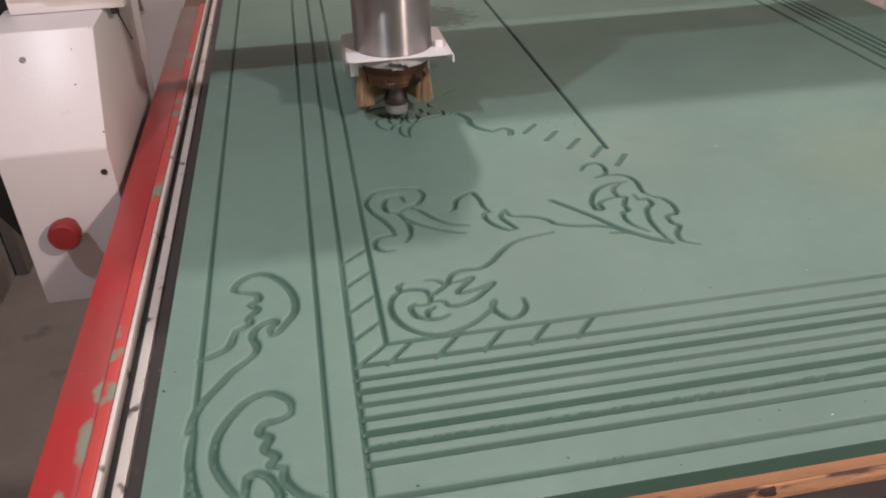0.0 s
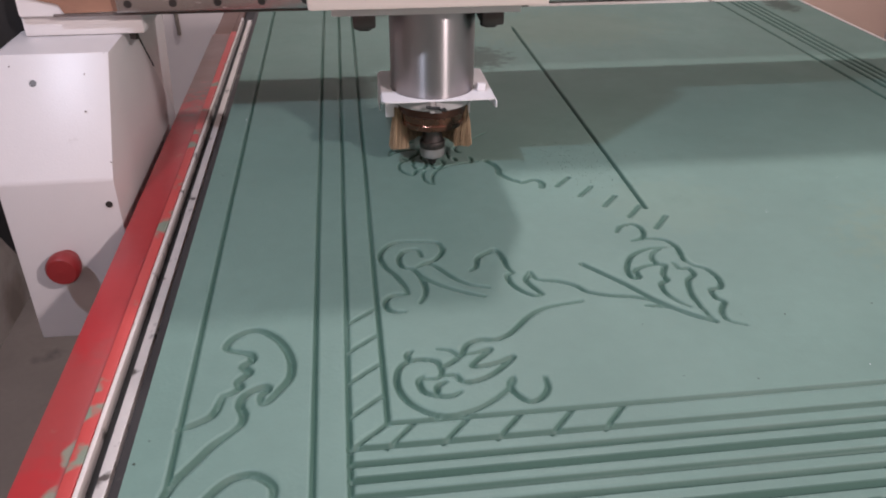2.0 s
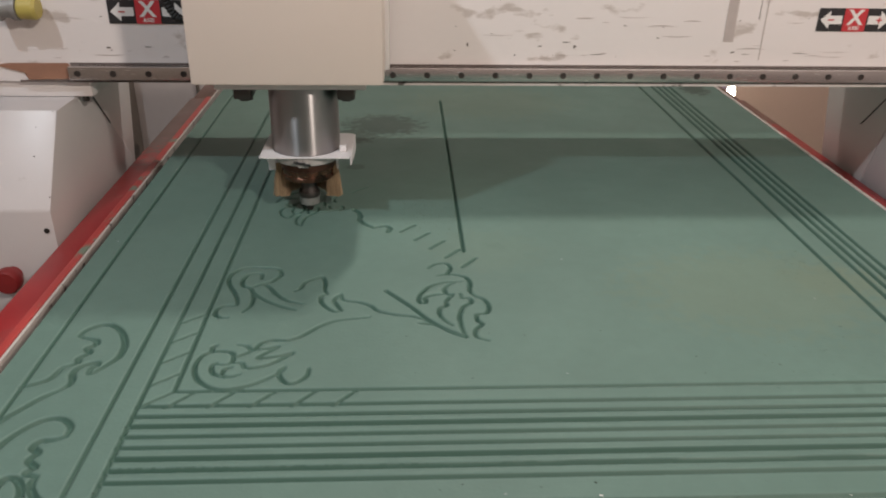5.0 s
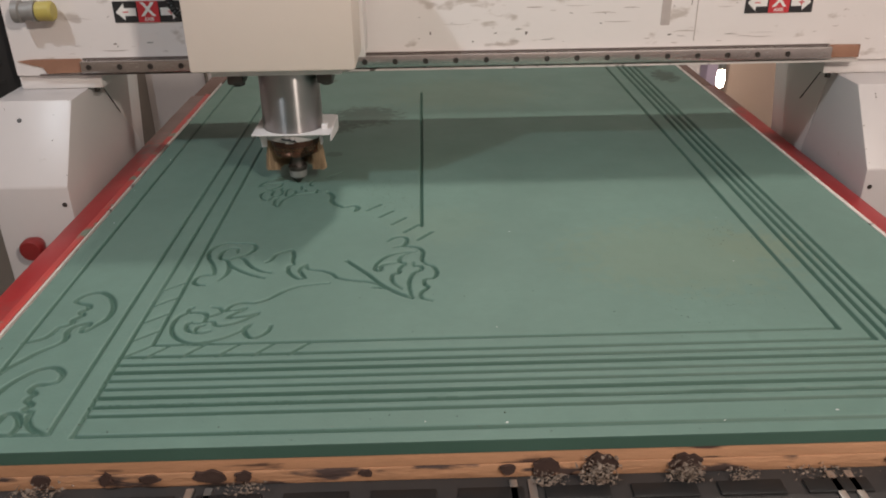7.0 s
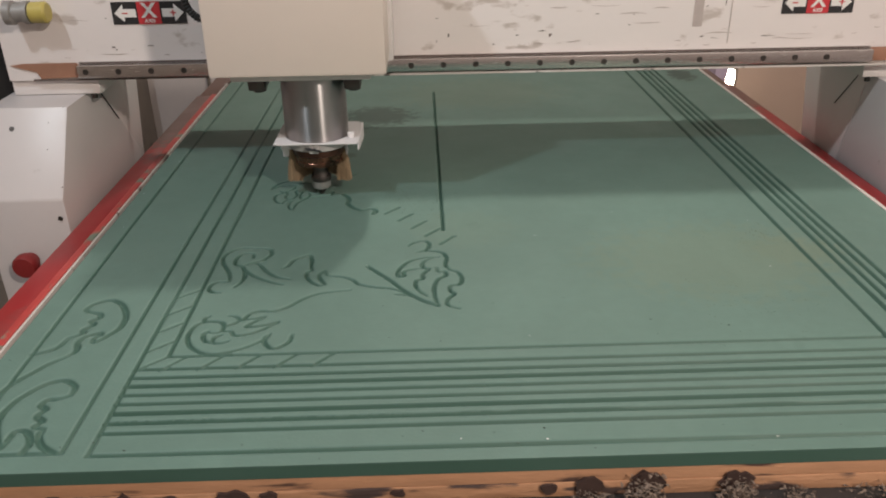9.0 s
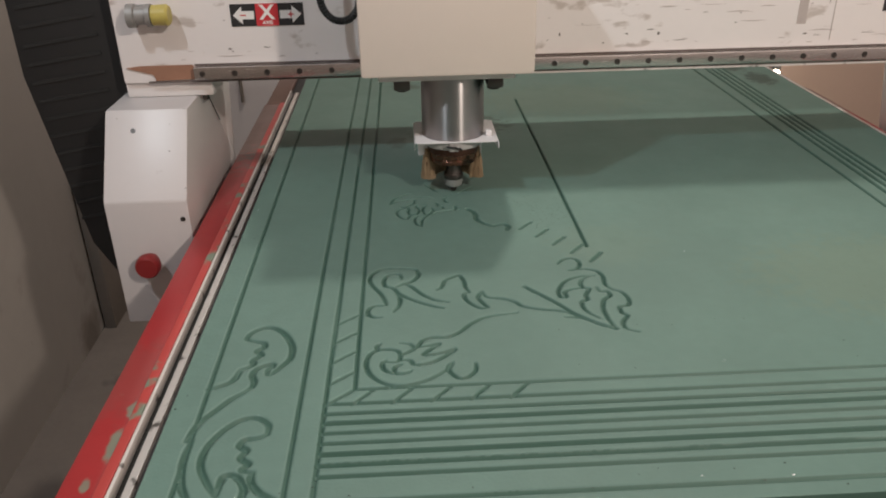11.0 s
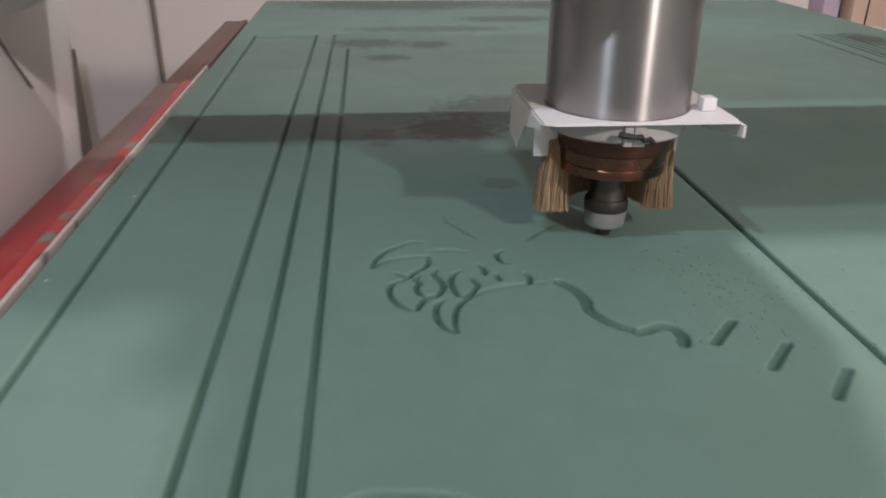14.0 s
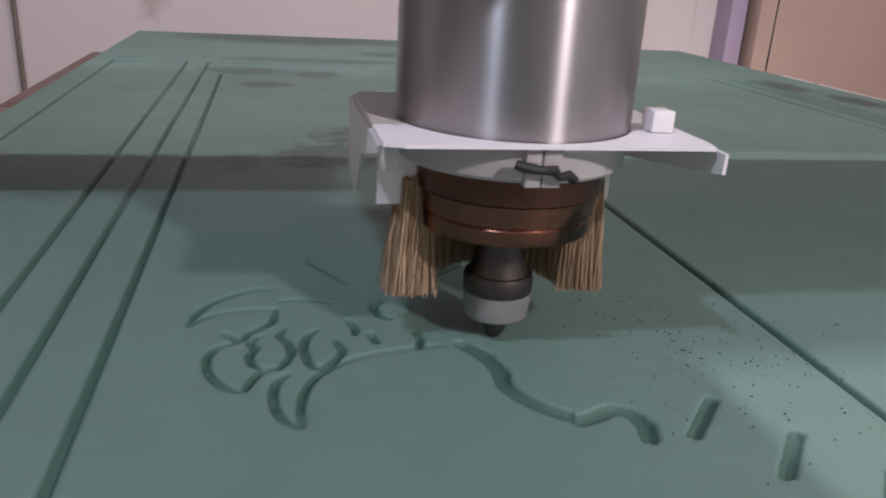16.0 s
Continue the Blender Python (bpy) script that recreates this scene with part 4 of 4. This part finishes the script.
part("glass", turned([(0.006, -0.030), (0.013, -0.024), (0.017, 0.0), (0.015, 0.022), (0.012, 0.045)], 24), GLOWM, lampo, "glowing glass of the added lamp")
part("holder", turned([(0.014, 0.045), (0.016, 0.05), (0.016, 0.09), (0.010, 0.10)], 20), GREY, lampo)
part("cord", tube([(0, 0, 0.10), (0.01, 0.01, 0.6), (0.0, 0.0, 3.06)], 0.004, 6), BLACK, lampo)


cable = solid("wall_cable", tube([(-0.47, 2.985, 0.40), (-0.475, 2.985, 1.2), (-0.485, 2.985, 3.59)], 0.0075, 8), BROWNB, "dark cable running up the back wall", "cable")
solid("wall_pipe", tube([(1.30, 2.95, 1.09), (1.8, 2.95, 1.095), (2.49, 2.95, 1.10)], 0.014, 10), STRIP, "pale pipe along the back wall", "pipe")
hose = [(-0.180 + 0.033 * math.cos(a), 0.085 + 0.012 * math.sin(a * 0.5), 1.165 + 0.040 * math.sin(a)) for a in (math.pi * (1 + i / 44) for i in range(45))]
hose = [(hose[0][0], hose[0][1], 1.165 + 0.2 - 0.2 * i / 30) for i in range(30)] + hose + [(hose[-1][0] + 0.02 * i / 20, hose[-1][1], 1.165 + 0.2 * i / 30) for i in range(1, 25)]
part("hose", tube(hose, 0.0055, 8, 0.28), RUBBER, head, "black corrugated cable hose")


def chip_pile(x, z, w, count, seed):
    rnd = random.Random(seed)
    bm = bmesh.new()
    for _ in range(count):
        c = Vector((x + rnd.gauss(0, w), rnd.uniform(-0.016, 0.001), 0))
        c.z = BEDZ + 0.001 + abs(rnd.gauss(0, z))
        s = rnd.uniform(0.0006, 0.0017)
        a = [bm.verts.new(c + s * Vector((rnd.gauss(0, 1), rnd.gauss(0, 1), rnd.gauss(0, 0.7)))) for _ in range(4)]
        for f in ((0, 1, 2), (0, 2, 3), (0, 3, 1), (1, 3, 2)):
            bm.faces.new([a[i] for i in f])
    return solid("chip_pile", bm, DUST2, "grey brown clump of chips and glue on the bed edge", "wood chips", "chip clumps", "stuff")


for k, (x, z, w, c) in enumerate(((0.70, 0.011, 0.009, 520), (0.79, 0.010, 0.009, 420), (0.648, 0.005, 0.010, 160), (0.848, 0.004, 0.008, 120), (0.13, 0.006, 0.012, 160), (0.045, 0.007, 0.012, 180), (0.34, 0.004, 0.012, 90), (0.93, 0.004, 0.02, 80))):
    chip_pile(x, z, w, c, 20 + k)


def specks():
    """Dark and pale crumbs of board lying on the panel."""
    rnd = random.Random(11)
    for name, material, count, label in (("crumbs", CRUMB, 70, "small dark crumbs of board lying on the panel"), ("pale_crumbs", SHEET, 14, "small pale crumbs of board lying on the panel")):
        bm = bmesh.new()
        for k in range(count):
            zone = rnd.random()
            x, y = (rnd.uniform(0.02, 1.2), rnd.uniform(0.004, 0.05)) if zone < 0.35 else (rnd.uniform(0.4, 1.0), rnd.uniform(0.2, 0.72)) if zone < 0.8 else (rnd.uniform(0.002, 0.03), rnd.uniform(0.1, 1.2))
            c = Vector((x, y, TOP + 0.0004))
            r = rnd.uniform(0.0005, 0.0017) * (1 if y < 0.3 else 0.6)
            a = [bm.verts.new(c + Vector((r * rnd.uniform(0.4, 1.5) * math.cos(q), r * rnd.uniform(0.4, 1) * math.sin(q), 0))) for q in (0.2, 1.5, 2.6, 3.7, 5.2)]
            top = bm.verts.new(c + Vector((0, 0, r * 0.7)))
            bm.faces.new(list(reversed(a)))
            for i in range(5):
                bm.faces.new((a[i], a[(i + 1) % 5], top))
        if name == "crumbs":
            for k in range(450):
                # crumbs in loose clusters
                cx, cy, spread, size = (0.475, 0.635, 0.035, 0.0007) if k < 270 else (0.90, 0.275, 0.055, 0.0007) if k < 390 else (0.985, 0.465, 0.020, 0.0009)
                c = Vector((rnd.gauss(cx, spread), rnd.gauss(cy, spread), TOP + 0.0003))
                r = rnd.uniform(0.3, 1.0) ** 1.5 * size
                a = [bm.verts.new(c + Vector((r * math.cos(q), r * math.sin(q), 0))) for q in (0.2, 1.5, 2.6, 3.7, 5.2)]
                top = bm.verts.new(c + Vector((0, 0, r)))
                for i in range(5):
                    bm.faces.new((a[i], a[(i + 1) % 5], top))
        solid(name, bm, material, label, "crumbs", kind="stuff")


specks()


# ---- motion ----
HEAD = [
    (0.0, 0.2695, 0.674), (0.5, 0.263, 0.650), (1.0, 0.262, 0.657), (1.5, 0.2856, 0.699), (2.0, 0.283, 0.672), (2.5, 0.278, 0.676),
    (3.0, 0.285, 0.691), (3.5, 0.284, 0.674), (4.0, 0.2905, 0.663), (4.5, 0.284, 0.700), (5.0, 0.285, 0.673), (7.5, 0.304, 0.731),
    (8.0, 0.310, 0.697), (8.5, 0.310, 0.679), (9.0, 0.318, 0.680), (9.5, 0.337, 0.671), (10.0, 0.329, 0.703), (12.5, 0.368, 0.770, -0.0015),
    (13.0, 0.376, 0.772, -0.002), (13.5, 0.373, 0.745, -0.003), (14.0, 0.407, 0.750, -0.003), (14.5, 0.4122, 0.769, 0.003), (15.0, 0.3985, 0.7085, 0.0062), (15.5, 0.3930, 0.702, -0.001), (16.0, 0.372, 0.679, 0.0),
]


def motions():
    walk(gantry, [(t, pose(0, y, 0)) for t, x, y, *_ in HEAD])
    walk(head, [(t, pose(x, y, sum(dz))) for t, x, y, *dz in HEAD])


motions()
